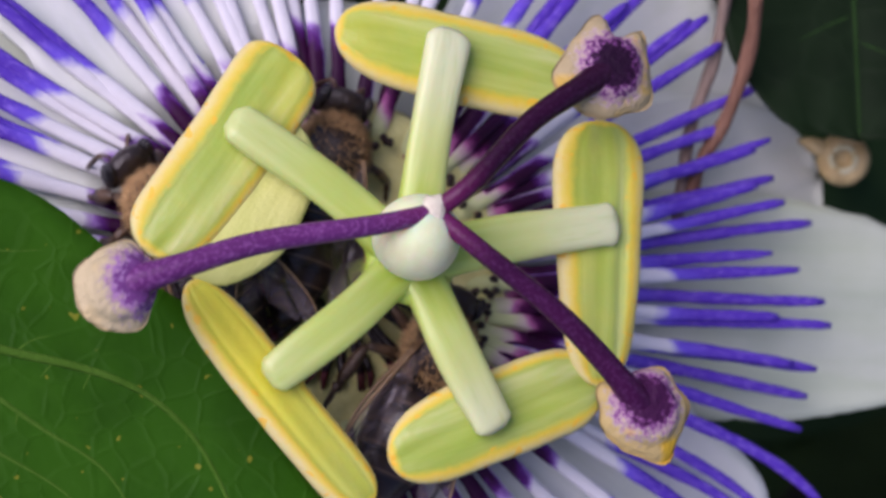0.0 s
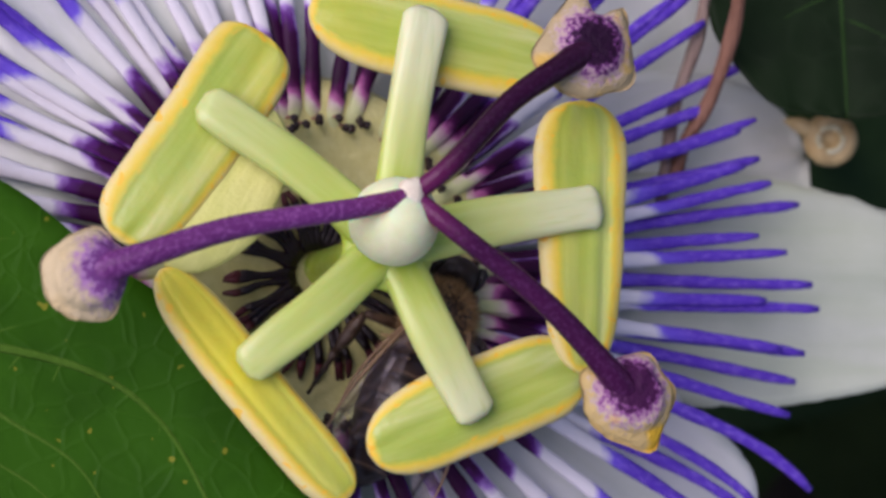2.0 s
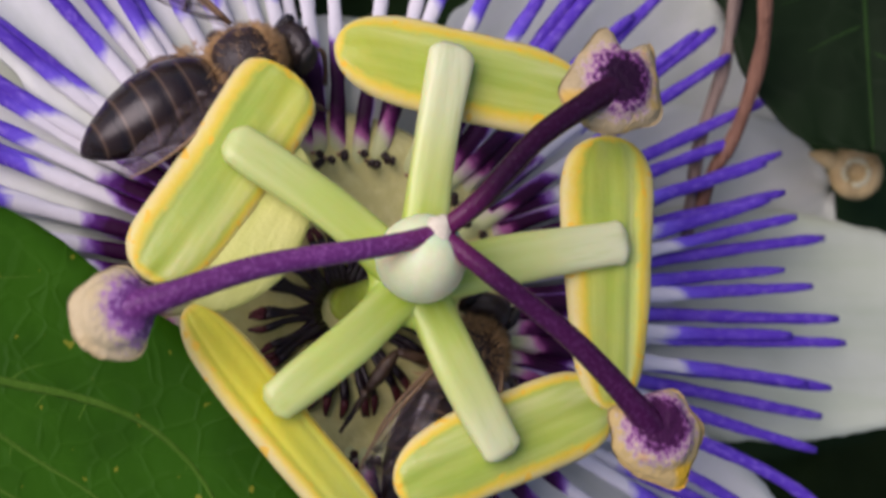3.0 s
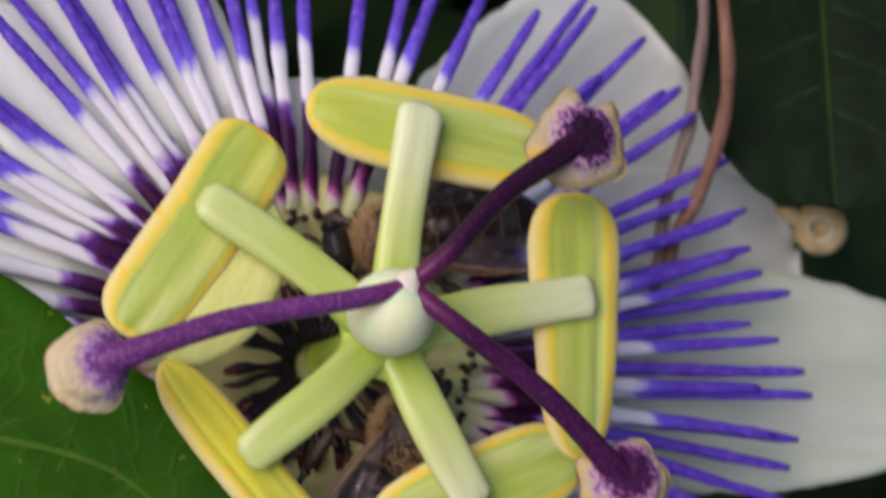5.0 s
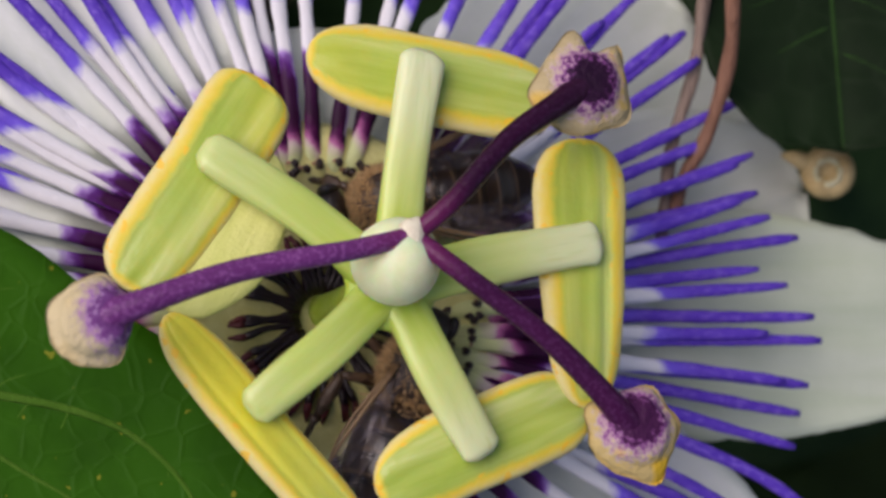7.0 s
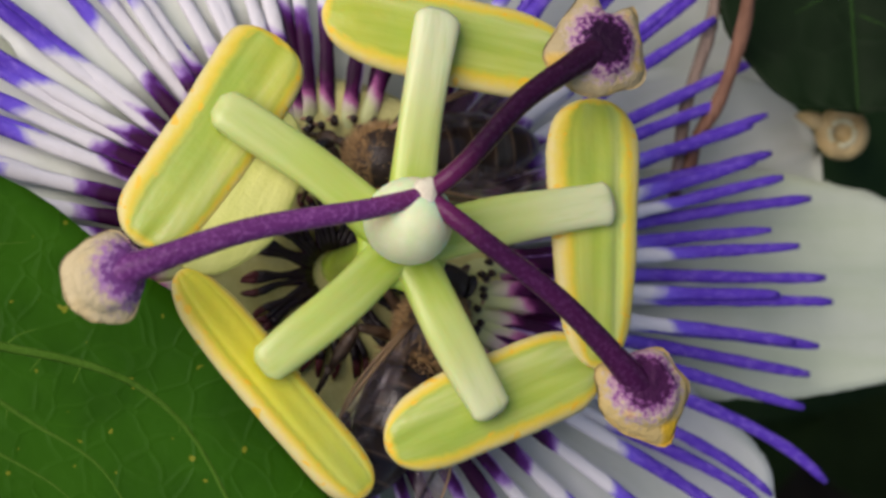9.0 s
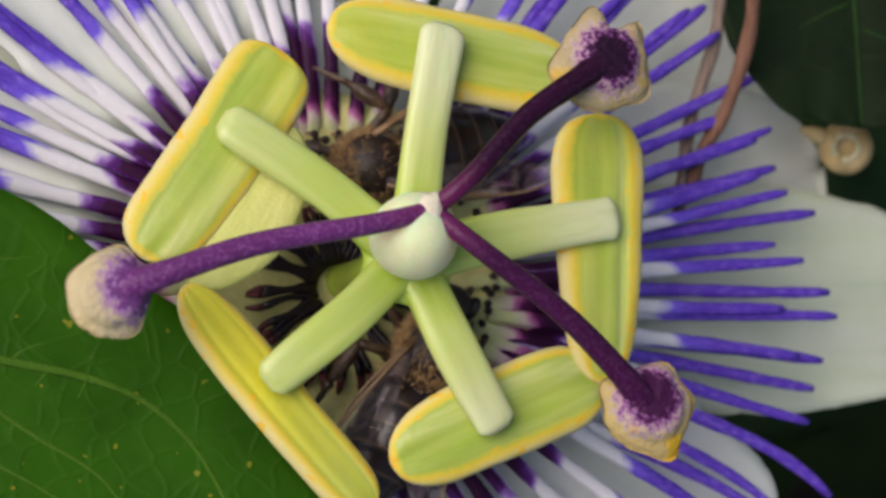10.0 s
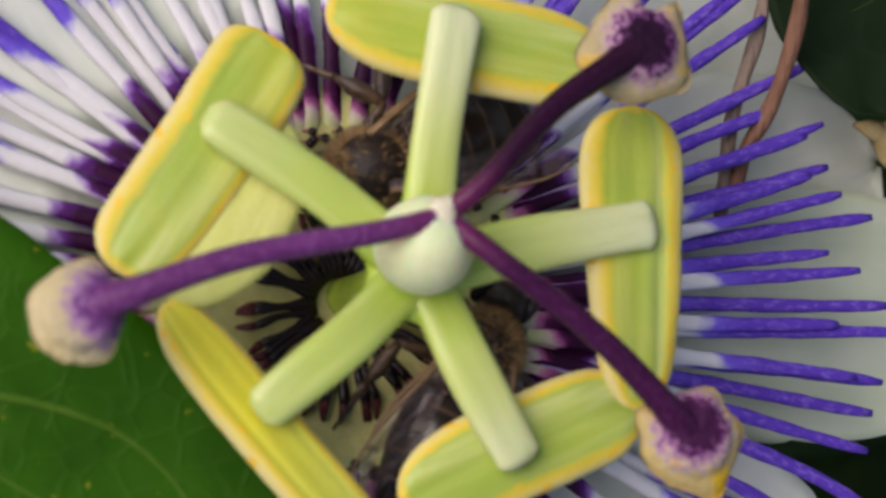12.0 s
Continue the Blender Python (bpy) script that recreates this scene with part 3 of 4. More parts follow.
def style(parent, joint, tip, seed):
    """A style arching out from the top of the ovary, with the knob of its stigma."""
    p0, p1 = Vector(joint), Vector(tip)
    d = p1 - p0
    side = Vector((-d.y, d.x, 0)).normalized()
    bend = (0.5, -0.45, 0.35)[seed % 3]
    pts = spline([p0 - Vector((0, 0, 0.3)), p0 + d * 0.2 + Vector((0, 0, 0.5)), p0 + d * 0.55 + side * bend + Vector((0, 0, 0.7)), p0 + d * 0.84 + side * bend * 0.4 + Vector((0, 0, 0.55)), p1 - Vector((0, 0, 0.25)), p1 + d.normalized() * 1.1 - Vector((0, 0, 1.5))], 30)
    rad = [0.46 + 0.24 * min(1, i / 23) + (0.50 * min(1, (i - 16) / 8) ** 2 if i > 16 else 0) for i in range(30)]
    bm = bmesh.new()
    tube(bm, pts, rad, 14, 0.9)
    pale = seed == 1
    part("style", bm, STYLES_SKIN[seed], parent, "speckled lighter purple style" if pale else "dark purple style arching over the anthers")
    child("stigma", stigma_mesh(seed), parent, at(tip[0], tip[1], tip[2] + 0.1, 0, 0, (55, 77, 154)[seed]), "tan lobed stigma with a speckled purple top")


def build_flower():
    flower = new("passion_flower")
    flower.matrix_basis = FLOWER
    tagged(flower, "open passion flower with white petals and a violet-tipped corona", "flower")
    # receptacle disc with its ribbed pale floor
    bm = bmesh.new()
    lathe(bm, [(0, -0.3), (1.6, -0.15), (2.6, -0.05), (4.2, 0.1), (5.9, 0.25), (6.8, 0.48), (8.2, 0.64), (9.5, 0.66), (10.1, 0.35), (10.6, -0.9), (9.0, -2.4), (5.0, -3.8), (2.2, -6.0), (0, -6.2)], 120,
          lambda a, r: 0.10 * math.sin(a * 60) if 5 < r < 9.7 else 0)
    part("floral_disc", bm, DISC, flower, "pale yellow-green ribbed nectar disc")
    bm = bmesh.new()
    tube(bm, spline([(0, 0, -5), (2, -1, -25), (6, -2, -70), (9, 0, -132)], 16), [1.3] * 16, 10)
    part("flower_stalk", bm, STEM, flower, "green flower stalk")
    for i, (angle, length, width, droop, blunt, rise) in enumerate(TEPALS):
        tepal(flower, angle, length, width, i in (0, 5, 7, 10), i, droop, blunt, rise)
    # the column, leaning a little
    bm = bmesh.new()
    tube(bm, spline([(0.9, 0, -1.1), (1.2, 0.05, 2), (1.5, 0.1, 6), (1.84, 0.19, 9.6)], 16), [1.35, 1.15, 1.0, 0.95] + [0.95] * 9 + [1.3, 1.7, 2.0], 20)
    part("column", bm, STAMEN, flower, "pale green central column")
    for i, (end, w0, w1) in enumerate(STAMENS):
        d = Vector(end) - Vector((1.84, 0.19))
        d.normalize()
        stamen(flower, (1.84 - d.x * 0.4, 0.19 - d.y * 0.4, 9.2), (*end, 9.1), i, w0, w1)
    # the collar in which the stamens join
    ways = [math.atan2(y - 0.19, x - 1.84) for (x, y), *_ in STAMENS]
    bm = bmesh.new()
    ball(bm, (0, 0, 0), (2.35, 2.35, 0.80), 80, 16, lambda q: 1 + 0.42 * (1 - q.z * q.z) * sum(max(0.0, math.cos(math.atan2(q.y, q.x) - w)) ** 14 for w in ways))
    part("stamen_collar", bm, STAMEN, flower, "yellow-green collar joining the stamens", at(1.84, 0.19, 9.0))
    for i, args in enumerate(ANTHERS):
        anther(flower, *args, i)
    bm = bmesh.new()
    ball(bm, (0, 0, 0), (4.9, 3.0, 0.6), 40, 14, lambda q: 1 + 0.05 * noise.noise(q * 2))
    part("pollen_sac", bm, SAC, flower, "pale yellow underside of an anther", at(-6.5, 3.05, 7.62, -12, 0, 58))
    # ovary with a faint furrow, and the cream joint of the styles
    bm = bmesh.new()
    ball(bm, (0, 0, 0), (2.2, 2.2, 2.75), 40, 26, lambda n: 1 - 0.02 * math.cos(3 * math.atan2(n.y, n.x)) * (1 - abs(n.z)))
    part("ovary", bm, OVARY, flower, "round pale green ovary", at(1.42, 0.98, 11.4))
    bm = bmesh.new()
    ball(bm, (0, 0, -0.2), (0.62, 1.0, 0.55), 30, 18, lambda q: 1 + 0.16 * math.cos(3 * math.atan2(q.y, q.x) - 2.0) * (1 - abs(q.z)))
    part("style_joint", bm, CREAM, flower, "cream joint of the three styles", at(*JOINT))
    for i, tip in enumerate(STYLES):
        style(flower, JOINT, (*tip, 12.6), i)
    # corona: long banded filaments
    rnd = random.Random(4)
    rows = RIGHT + LOWER + TOP + LEFT + [(174 + 4.6 * k + rnd.uniform(-0.8, 0.8), 0, rnd.uniform(26, 28.5), 1) for k in range(24)]
    for k, (a, root, end, front) in enumerate(rows):
        side = max(0.0, math.cos(radians(a)))
        if -52 < a < 60:
            blue = (19.7 if front and -40 < a < 12 else 18.4 if front else 17.8) - (1.0 if a > 28 else 0)
        else:
            blue = 17.4 + rnd.uniform(-0.35, 0.35) + (0 if front else 1.0)
        start = -0.5 + 1.4 * side
        curl = {-22.5: 2.6, -26.5: 1.4, -27.6: 1.0, -31.8: 0.6}.get(a, 0.0)
        blue = min(blue, end - 1.3)
        light = min(blue - 1, 15.5) if -68 < a < -24 else 11.4 if a > 100 and not front else 13.0 if 146 < a < 151 else 13.4 if a > 100 else 14.0
        child("corona_filament", corona_mesh(k, end, blue, start, light, curl, root, front), flower, pose(0, 0, 0, rnd.uniform(-8, 8), rnd.uniform(-0.6, 0.6), a))
    # short filaments with dark heads
    heads = []
    for k in range(6):
        bm = bmesh.new()
        lean = rnd.uniform(-0.5, 0.5)
        tube(bm, spline([(0, 0, 0), (-0.1, lean * 0.4, 0.7), (-0.3, lean, 1.3)], 5), [0.13, 0.10, 0.09, 0.09, 0.10], 6)
        ball(bm, (-0.32, lean, 1.4), (0.23, 0.21, 0.19), 10, 7, lambda q: 1 + 0.5 * noise.noise(q * 2.4 + Vector((k, 0, 0))), mat=1)
        heads.append(finish(bm, "short_filament", [PALI, HEAD]))
    for k in range(104):
        a = 360 * k / 104 + rnd.uniform(-2.5, 2.5)
        r = 8.35 + 0.75 * math.cos(radians(a + 30)) + rnd.uniform(-0.35, 0.3)
        child("short_filament", heads[rnd.randrange(6)], flower, at(r * math.cos(radians(a)), r * math.sin(radians(a)), 0.3, 0, 0, a))
    # inner ring of flat dark filaments with reddish outer ends
    inner = []
    for k in range(6):
        bm = bmesh.new()
        w = rnd.uniform(0.95, 1.35)
        wig = rnd.uniform(-0.9, 0.9)
        pts = spline([(5.1, wig * 0.5, 0.6), (4.3, wig * 0.2, 0.95), (3.1, wig * 0.3, 0.75), (1.3, -wig * 0.12, 0.3)], 10)
        tube(bm, pts[:4], [0.08, 0.13 * w, 0.17 * w, 0.18 * w], 6, 0.6, mat=1)
        tube(bm, pts[3:], [0.18 * w, 0.19 * w, 0.18 * w, 0.15 * w, 0.15 * w, 0.21 * w, 0.16 * w], 6, 0.7)
        inner.append(finish(bm, "inner_filament", [DARKFIL, REDTIP]))
    for k in range(46):
        a = 360 * k / 46 + rnd.uniform(-3.6, 3.6)
        longer = 1.02 + 0.14 * math.cos(radians(a + 95))
        child("inner_filament", inner[rnd.randrange(6)], flower, at(0.55, -0.25, 0, rnd.uniform(-6, 6), 0, a) @ Matrix.Diagonal((longer, 1, 1, 1)))
    return flower


# angle, length, width, droop, start of the rounded end, rise
TEPALS = [(-0.9, 44, 14.6, 0.7, 0.25, 0), (14, 33.3, 13.5, 1.0, 0.55, 0), (35, 31.9, 20.0, 1.1, 0.82, -0.5), (124.5, 36, 15.6, 1.5, 0.6, 2.4),
          (167, 34, 15.0, 1.5, 0.6, 2.2), (203, 38, 14.0, 0.6, 0.6, 0), (245, 33, 14.0, 0.5, 0.6, 0), (283, 38, 13.5, 0.5, 0.6, 0), (324, 31, 14.8, 0.3, 0.75, 0.6), (79, 16.2, 13.0, 0.5, 0.6, 1.4), (146, 40, 15.0, 1.4, 0.6, 2.0)]
STAMENS = [((4.0, 12.3), 1.30, 1.18), ((-7.8, 7.05), 1.38, 1.06), ((-5.75, -6.2), 1.38, 1.06), ((6.4, -8.6), 1.28, 1.16), ((13.2, 2.4), 1.38, 1.22)]
# two ends in plan, width, roll, furrows on both sides, bluntness of the ends, taper, yellowness at both ends and across
ANTHERS = [((-1.8, 12.4), (12.0, 10.0), 4.9, -4, (0.56, 0.52), (4, 4), 0.0, (0.35, -0.15, -0.15)), ((-4.2, 10.9), (-11.6, 0.2), 4.7, 4, (0.68, 0.48), (12, 6), 0.05, (0.22, 0.0, 0.25)),
           ((-9.5, -1.2), (0.0, -12.5), 3.25, -8, (0.50, 0.48), (4, 9), 0.06, (1.6, 0.15, 0.0)), ((1.1, -10.2), (12.7, -5.7), 4.75, 4, (0.68, 0.55), (4, 5), -0.05, (-0.05, -0.25, 0.0)),
           ((12.75, 8.1), (12.5, -6.2), 4.9, -3, (0.46, 0.50), (5, 5), 0.45, (0.20, 0.05, -0.15))]
JOINT = (1.73, 1.99, 13.7)
STYLES = [(11.5, 10.0), (-14.0, -2.1), (13.3, -7.8)]


# ---- leaves ----
def leaf(name, base, tip, width, z0, z1, mat, vein_mat, seed, label, veins, stalk, frame_of=Matrix(), power=0.9, nerves=()):
    """A lobed leaf blade with a midrib, curved side veins and a stalk to the ground."""
    top = new(name)
    top.matrix_basis = frame_of @ at(base[0], base[1], z0)
    tagged(top, label, "leaf")
    ang = math.atan2(tip[1] - base[1], tip[0] - base[0])
    length = math.hypot(tip[0] - base[0], tip[1] - base[1])
    girth = min(1.0, length / 60)
    rnd = random.Random(seed)

    def surf(s, u, lift=0.0):
        w = width * max(0.0, math.sin(math.pi * s ** 0.9)) ** power + 0.02
        w *= 1 + 0.02 * math.sin(s * 34 + seed)
        x, y = s * length, u * w
        z = (z1 - z0) * s + 0.10 * width * u * u * 0.6 + 0.5 * noise.noise((x * 0.10, y * 0.10, seed * 5.3)) - 0.25 * math.exp(-(u * 12) ** 2)
        z += 0.25 * math.sin(s * 40 - abs(u) * 14) * abs(u) * 0.5
        return Vector((x, y, z + lift))

    rows = [[surf(i / 47, j / 14 - 1) for j in range(29)] for i in range(48)]
    bm = bmesh.new()
    sheet(bm, rows, 0.28)
    turn = pose(0, 0, 0, 0, 0, math.degrees(ang))
    part("blade", bm, mat, top, "", turn)
    bm = bmesh.new()
    tube(bm, [surf(i / 23, 0, 0.02) for i in range(24)], [girth * (0.55 - 0.42 * i / 23) for i in range(24)], 6, 0.5)
    part("midrib", bm, vein_mat, top, "", turn)
    for thick, *line in nerves:
        bm = bmesh.new()
        pts = spline([(s, u, 0) for s, u in line], 22)
        tube(bm, [surf(p.x, p.y, -0.03) for p in pts], [girth * thick * (1 - 0.6 * t / 21) for t in range(22)], 6, 0.5)
        part("vein", bm, vein_mat, top, "", turn)
    for side in (-1, 1):
        for k in range(veins if side < 0 or not nerves else 0):
            s0 = 0.06 + 0.78 * k / veins
            reach = 0.36 + 0.04 * rnd.random()
            bm = bmesh.new()
            pts = [surf(min(0.985, s0 + reach * (t / 13) ** 1.5), side * 0.86 * (t / 13) ** 0.6, 0.0) for t in range(14)]
            tube(bm, pts, [girth * (0.32 - 0.25 * t / 13) for t in range(14)], 5, 0.5)
            part("vein", bm, vein_mat, top, "", turn)
    bm = bmesh.new()
    low = (GROUND - top.matrix_basis.translation.z) / MM
    tube(bm, spline([(0, 0, -0.2), (stalk[0] * 0.4, stalk[1] * 0.4, low * 0.15), (stalk[0], stalk[1], low * 0.6), (stalk[0] * 1.1, stalk[1] * 1.1, low - 2)], 14), [0.9] * 14, 8)
    part("leaf_stalk", bm, STEM, top, "green leaf stalk")
    return top


# veins of the near leaf: thickness, then places along and across the blade
NERVES = [(0.30, (0.30, 0.40), (0.386, 0.56), (0.434, 0.66), (0.472, 0.71), (0.511, 0.73), (0.557, 0.73), (0.62, 0.68)),
          (0.20, (0.33, 0.42), (0.406, 0.455), (0.454, 0.465), (0.507, 0.48), (0.56, 0.43)),
          (0.12, (0.31, 0.72), (0.342, 0.79), (0.365, 0.87), (0.379, 0.93)), (0.14, (0.41, 0.31), (0.45, 0.34), (0.50, 0.36), (0.55, 0.33)),
          (0.10, (0.40, 0.585), (0.405, 0.66), (0.425, 0.76)), (0.09, (0.45, 0.685), (0.456, 0.60), (0.47, 0.468)), (0.09, (0.50, 0.725), (0.50, 0.62), (0.52, 0.475)),
          (0.08, (0.425, 0.64), (0.427, 0.56), (0.442, 0.463)), (0.08, (0.53, 0.73), (0.55, 0.65), (0.56, 0.56)), (0.08, (0.43, 0.46), (0.44, 0.40), (0.46, 0.345)),
          (0.08, (0.48, 0.475), (0.485, 0.42), (0.505, 0.36))]

DARKNERVES = [(0.22, (s, 0), (s + 0.03, 0.22 * side), (s + 0.075, 0.52 * side), (s + 0.085, 0.80 * side)) for s, side in ((0.33, -1), (0.38, 1), (0.45, -1), (0.52, 1), (0.59, -1), (0.63, 1), (0.71, -1), (0.77, 1))]


def build_foliage():
    """The dim tangle of leaves under the flower."""
    rnd = random.Random(11)
    bm = bmesh.new()
    for k in range(420):
        x, y = rnd.uniform(-170, 170), rnd.uniform(-150, 150)
        z = rnd.uniform(-125, -45)
        a, tilt, roll = rnd.uniform(0, 2 * math.pi), rnd.uniform(-0.5, 0.5), rnd.uniform(-0.5, 0.5)
        L, W = rnd.uniform(28, 48), rnd.uniform(8, 13)
        m = Matrix.Translation((x, y, z)) @ Euler((roll, tilt, a)).to_matrix().to_4x4()
        grid = []
        for i in range(9):
            s = i / 8
            w = W * math.sin(math.pi * s ** 0.85) ** 0.7 + 0.05
            grid.append([bm.verts.new(m @ Vector((s * L, u * w, 2.2 * u * u - 4 * s * s))) for u in (-1, -0.5, 0, 0.5, 1)])
        for i in range(8):
            for j in range(4):
                bm.faces.new((grid[i][j], grid[i + 1][j], grid[i + 1][j + 1], grid[i][j + 1]))
        foot = m @ Vector((0, 0, 0))
        tube(bm, [foot, Vector((foot.x + 3, foot.y, (z - 152) / 2)), Vector((foot.x + 4, foot.y, -152))], [0.6] * 3, 4)
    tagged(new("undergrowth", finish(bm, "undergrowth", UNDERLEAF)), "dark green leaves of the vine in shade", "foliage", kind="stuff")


def tendril(points, radius, label, mat):
    bm = bmesh.new()
    pts = spline(points, 40)
    tube(bm, pts, [radius * (1 + 0.10 * math.sin(i * 0.9)) for i in range(40)], 9,
         shape=lambda a, s: 1 + 0.10 * math.cos(3 * a + s * 9))
    ob = new("dry_tendril", finish(bm, "dry_tendril", mat))
    return tagged(ob, label, "tendril", group="dry tendrils")


def build_cut_stem():
    stem = new("cut_stem")
    stem.matrix_basis = at(*CUT_AT, 2, -9, 0) @ Matrix.Diagonal((1.2, 1.2, 1.0, 1.0))
    tagged(stem, "tan hollow cut end of a dry stem", "stem")
    bm = bmesh.new()
    lathe(bm, [(0, -0.5), (0.42, -0.45), (0.50, -0.1), (0.75, 0.0), (1.05, -0.05), (1.30, -0.35), (1.35, -1.2), (1.25, -3), (1.2, -8), (1.1, -30), (1.0, CUT_LOW), (0, CUT_LOW - 1)], 24,
          lambda a, r: 0.10 * math.sin(a * 5) + 0.10 * math.sin(a * 3 + r * 2) + 0.08 * math.sin(a * 9 + r * 5))
    part("stem_tube", bm, CUT, stem)
    bm = bmesh.new()
    lathe(bm, [(0.46, -0.02), (0.60, 0.10), (0.74, 0.04), (0.70, -0.2), (0.50, -0.25), (0.46, -0.02)], 24, lambda a, r: 0.05 * math.sin(a * 7) + 0.05 * math.sin(a * 4 + 1))
    part("pith_ring", bm, PITH, stem, "pale ring of pith")
    bm = bmesh.new()
    tube(bm, spline([(-0.8, 0.3, -0.6), (-1.5, 0.7, -0.3), (-2.2, 0.9, -0.8)], 8), [0.4, 0.42, 0.45, 0.42, 0.38, 0.3, 0.22, 0.12], 8)
    part("bract", bm, CUT, stem, "dry brown scale")


CUT_AT = (24.5, 5.0, -11.5)
CUT_LOW = -143.0


# ---- honey bees ----
BIG = 1.1


def bee(label, seed, raised=False):
    """A worker honey bee, head along +x, back up, about 12.5 mm long."""
    rnd = random.Random(seed)
    top = new("honey_bee")
    tagged(top, label, "bee", group="honey bees")
    bm = bmesh.new()
    pts, rad = [], []
    for i in range(26):
        s = i / 25
        x = 0.3 - 7.0 * s
        r = 2.25 * math.sin(math.pi * min(1, 0.10 + s * 0.90)) ** 0.55 * (1 - 0.30 * s)
        pts.append(Vector((x, 0, 0.15 - 1.2 * s * s)))
        rad.append(max(0.12, r * (1 + 0.035 * ((s * 5.6) % 1))))
    tube(bm, pts, rad, 20, 0.86)
    part("abdomen", bm, ABDOMEN, top, "dark brown abdomen with paler bands")
    bm = bmesh.new()
    ball(bm, (0, 0, 0), (1.85, 1.65, 1.6), 20, 14)
    part("thorax", bm, THORAX, top, "brown furred thorax", at(2.0, 0, 0.45))
    # fur: short hairs over the thorax, the back of the head and the first abdomen plate
    bm = bmesh.new()
    for k in range(5200):
        th, z = rnd.uniform(0, 2 * math.pi), rnd.uniform(-0.5, 1)
        q = math.sqrt(1 - z * z)
        n = Vector((q * math.cos(th), q * math.sin(th), z))
        if z > 0.5 and n.x < 0.5 and rnd.random() < (0.95 if raised else 0.70):
            continue
        p = Vector((2.0 + n.x * 1.8, n.y * 1.6, 0.45 + n.z * 1.55))
        if k % 12 == 0:
            p = Vector((-0.1 + rnd.uniform(-0.5, 0.5), n.y * 2.0, 0.2 + abs(n.z) * 1.75))
        d = (n * 0.95 + Vector((-0.25 + rnd.gauss(0, 0.3), rnd.gauss(0, 0.3), rnd.gauss(0, 0.3)))).normalized()
        e = d.orthogonal().normalized() * 0.022
        f = d.cross(e)
        tip = p + d * rnd.uniform(0.3, 0.65)
        vs = [bm.verts.new(p + e), bm.verts.new(p - e * 0.5 + f * 0.9), bm.verts.new(p - e * 0.5 - f * 0.9), bm.verts.new(tip)]
        for a, b in ((0, 1), (1, 2), (2, 0)):
            bm.faces.new((vs[a], vs[b], vs[3]))
    tagged(part("fur", bm, FUR, top, "tawny fur"), kind="stuff")
    wings = []
    bm = bmesh.new()
    ball(bm, (0, 0, 0), (0.75, 1.35, 1.15), 18, 12)
    head = part("head", bm, CHITIN, top, "", at(4.55, 0, 0.0, 0, 22, 0))
    for side in (-1, 1):
        bm = bmesh.new()
        ball(bm, (0, 0, 0), (0.55, 0.40, 1.0), 14, 10)
        part("eye", bm, EYE, head, "", at(0.05, side * 1.08, 0.1))
        bm = bmesh.new()
        tube(bm, spline([(0.6, side * 0.35, 0.1), (1.1, side * 0.8, 0.3), (1.5, side * 1.1, -0.7), (1.8, side * 1.2, -1.6)], 12), [0.10] * 3 + [0.13] * 9, 6)
        part("antenna", bm, LEGS, head)
        # wings, folded back over the abdomen
        for fore, (ln, wd, ya, yb, z) in enumerate(((8.4, 2.5, 1.1, 2.5, 2.0), (6.0, 1.7, 1.2, 2.6, 1.75))):
            rows = []
            for i in range(12):
                s = i / 11
                w = wd * (math.sin(math.pi * (0.06 + 0.90 * s)) ** 0.6) * (0.35 + 0.65 * s) * 0.5
                c = Vector((1.8 - ln * s, side * (ya + (yb - ya) * s), z - 0.6 * s))
                rows.append([(c.x, c.y + u * w, c.z + 0.10 * math.sin(u * 6 + s * 8)) for u in (-1, -0.5, 0, 0.5, 1)])
            bm = bmesh.new()
            sheet(bm, rows, 0.03)
            wing = part("wing", bm, WING, top, "clear brownish wing")
            wings.append((wing, side, fore))
            # the stiff vein along the outer edge
            bm = bmesh.new()
            tube(bm, [Vector(r[-1 if side > 0 else 0]) for r in rows], [0.12, 0.12, 0.11, 0.11, 0.10, 0.10, 0.09, 0.08, 0.07, 0.06, 0.05, 0.04], 6)
            part("wing_vein", bm, WINGVEIN, wing, "tan vein along the wing's edge")
        # legs: thigh, shin, foot, built about the hip
        for k, (x, fx, fy) in enumerate(((3.2, 4.3, 1.9), (2.2, 2.0, 3.6), (1.2, -1.8, 3.5))):
            bm = bmesh.new()
            hip = Vector((x, side * 1.0, -0.8))
            knee = Vector(((fx - x) * 0.55, side * (fy * 0.72 - 1.0), 0.3 + 0.2 * rnd.random()))
            heel = Vector((fx - x, side * (fy - 1.0), -1.1))
            toe = heel + Vector((0.8 if k == 0 else -0.9, side * 0.4, -0.8))
            if raised and side < 0 and k == 1:
                knee, heel, toe = Vector((-1.9, -1.6, 1.2)), Vector((-0.3, -3.3, 0.6)), Vector((1.0, -4.4, 0.0))
            if raised and side < 0 and k == 2:
                knee, heel, toe = Vector((-1.3, -1.6, 0.1)), Vector((-2.6, -3.9, -0.9)), Vector((-2.9, -5.6, -1.7))
            if seed == 1 and side > 0 and k == 1:
                knee, heel, toe = Vector((0.9, 2.0, 0.9)), Vector((-0.6, 3.6, 0.2)), Vector((-2.6, 3.9, -0.6))
            if seed == 1 and side > 0 and k == 2:
                knee, heel, toe = Vector((-0.4, 2.3, 0.8)), Vector((-2.6, 2.7, 0.0)), Vector((-4.8, 2.9, -0.9))
            wide = 0.36 if seed == 1 and side > 0 and k else 0.40 if raised and k == 2 else 0.42 if k == 2 or raised else 0.26
            tube(bm, spline([Vector(), knee / 2 + Vector((0, 0, 0.2)), knee], 7), [0.26, 0.30, 0.32, 0.30, 0.26, 0.24, 0.20], 7)
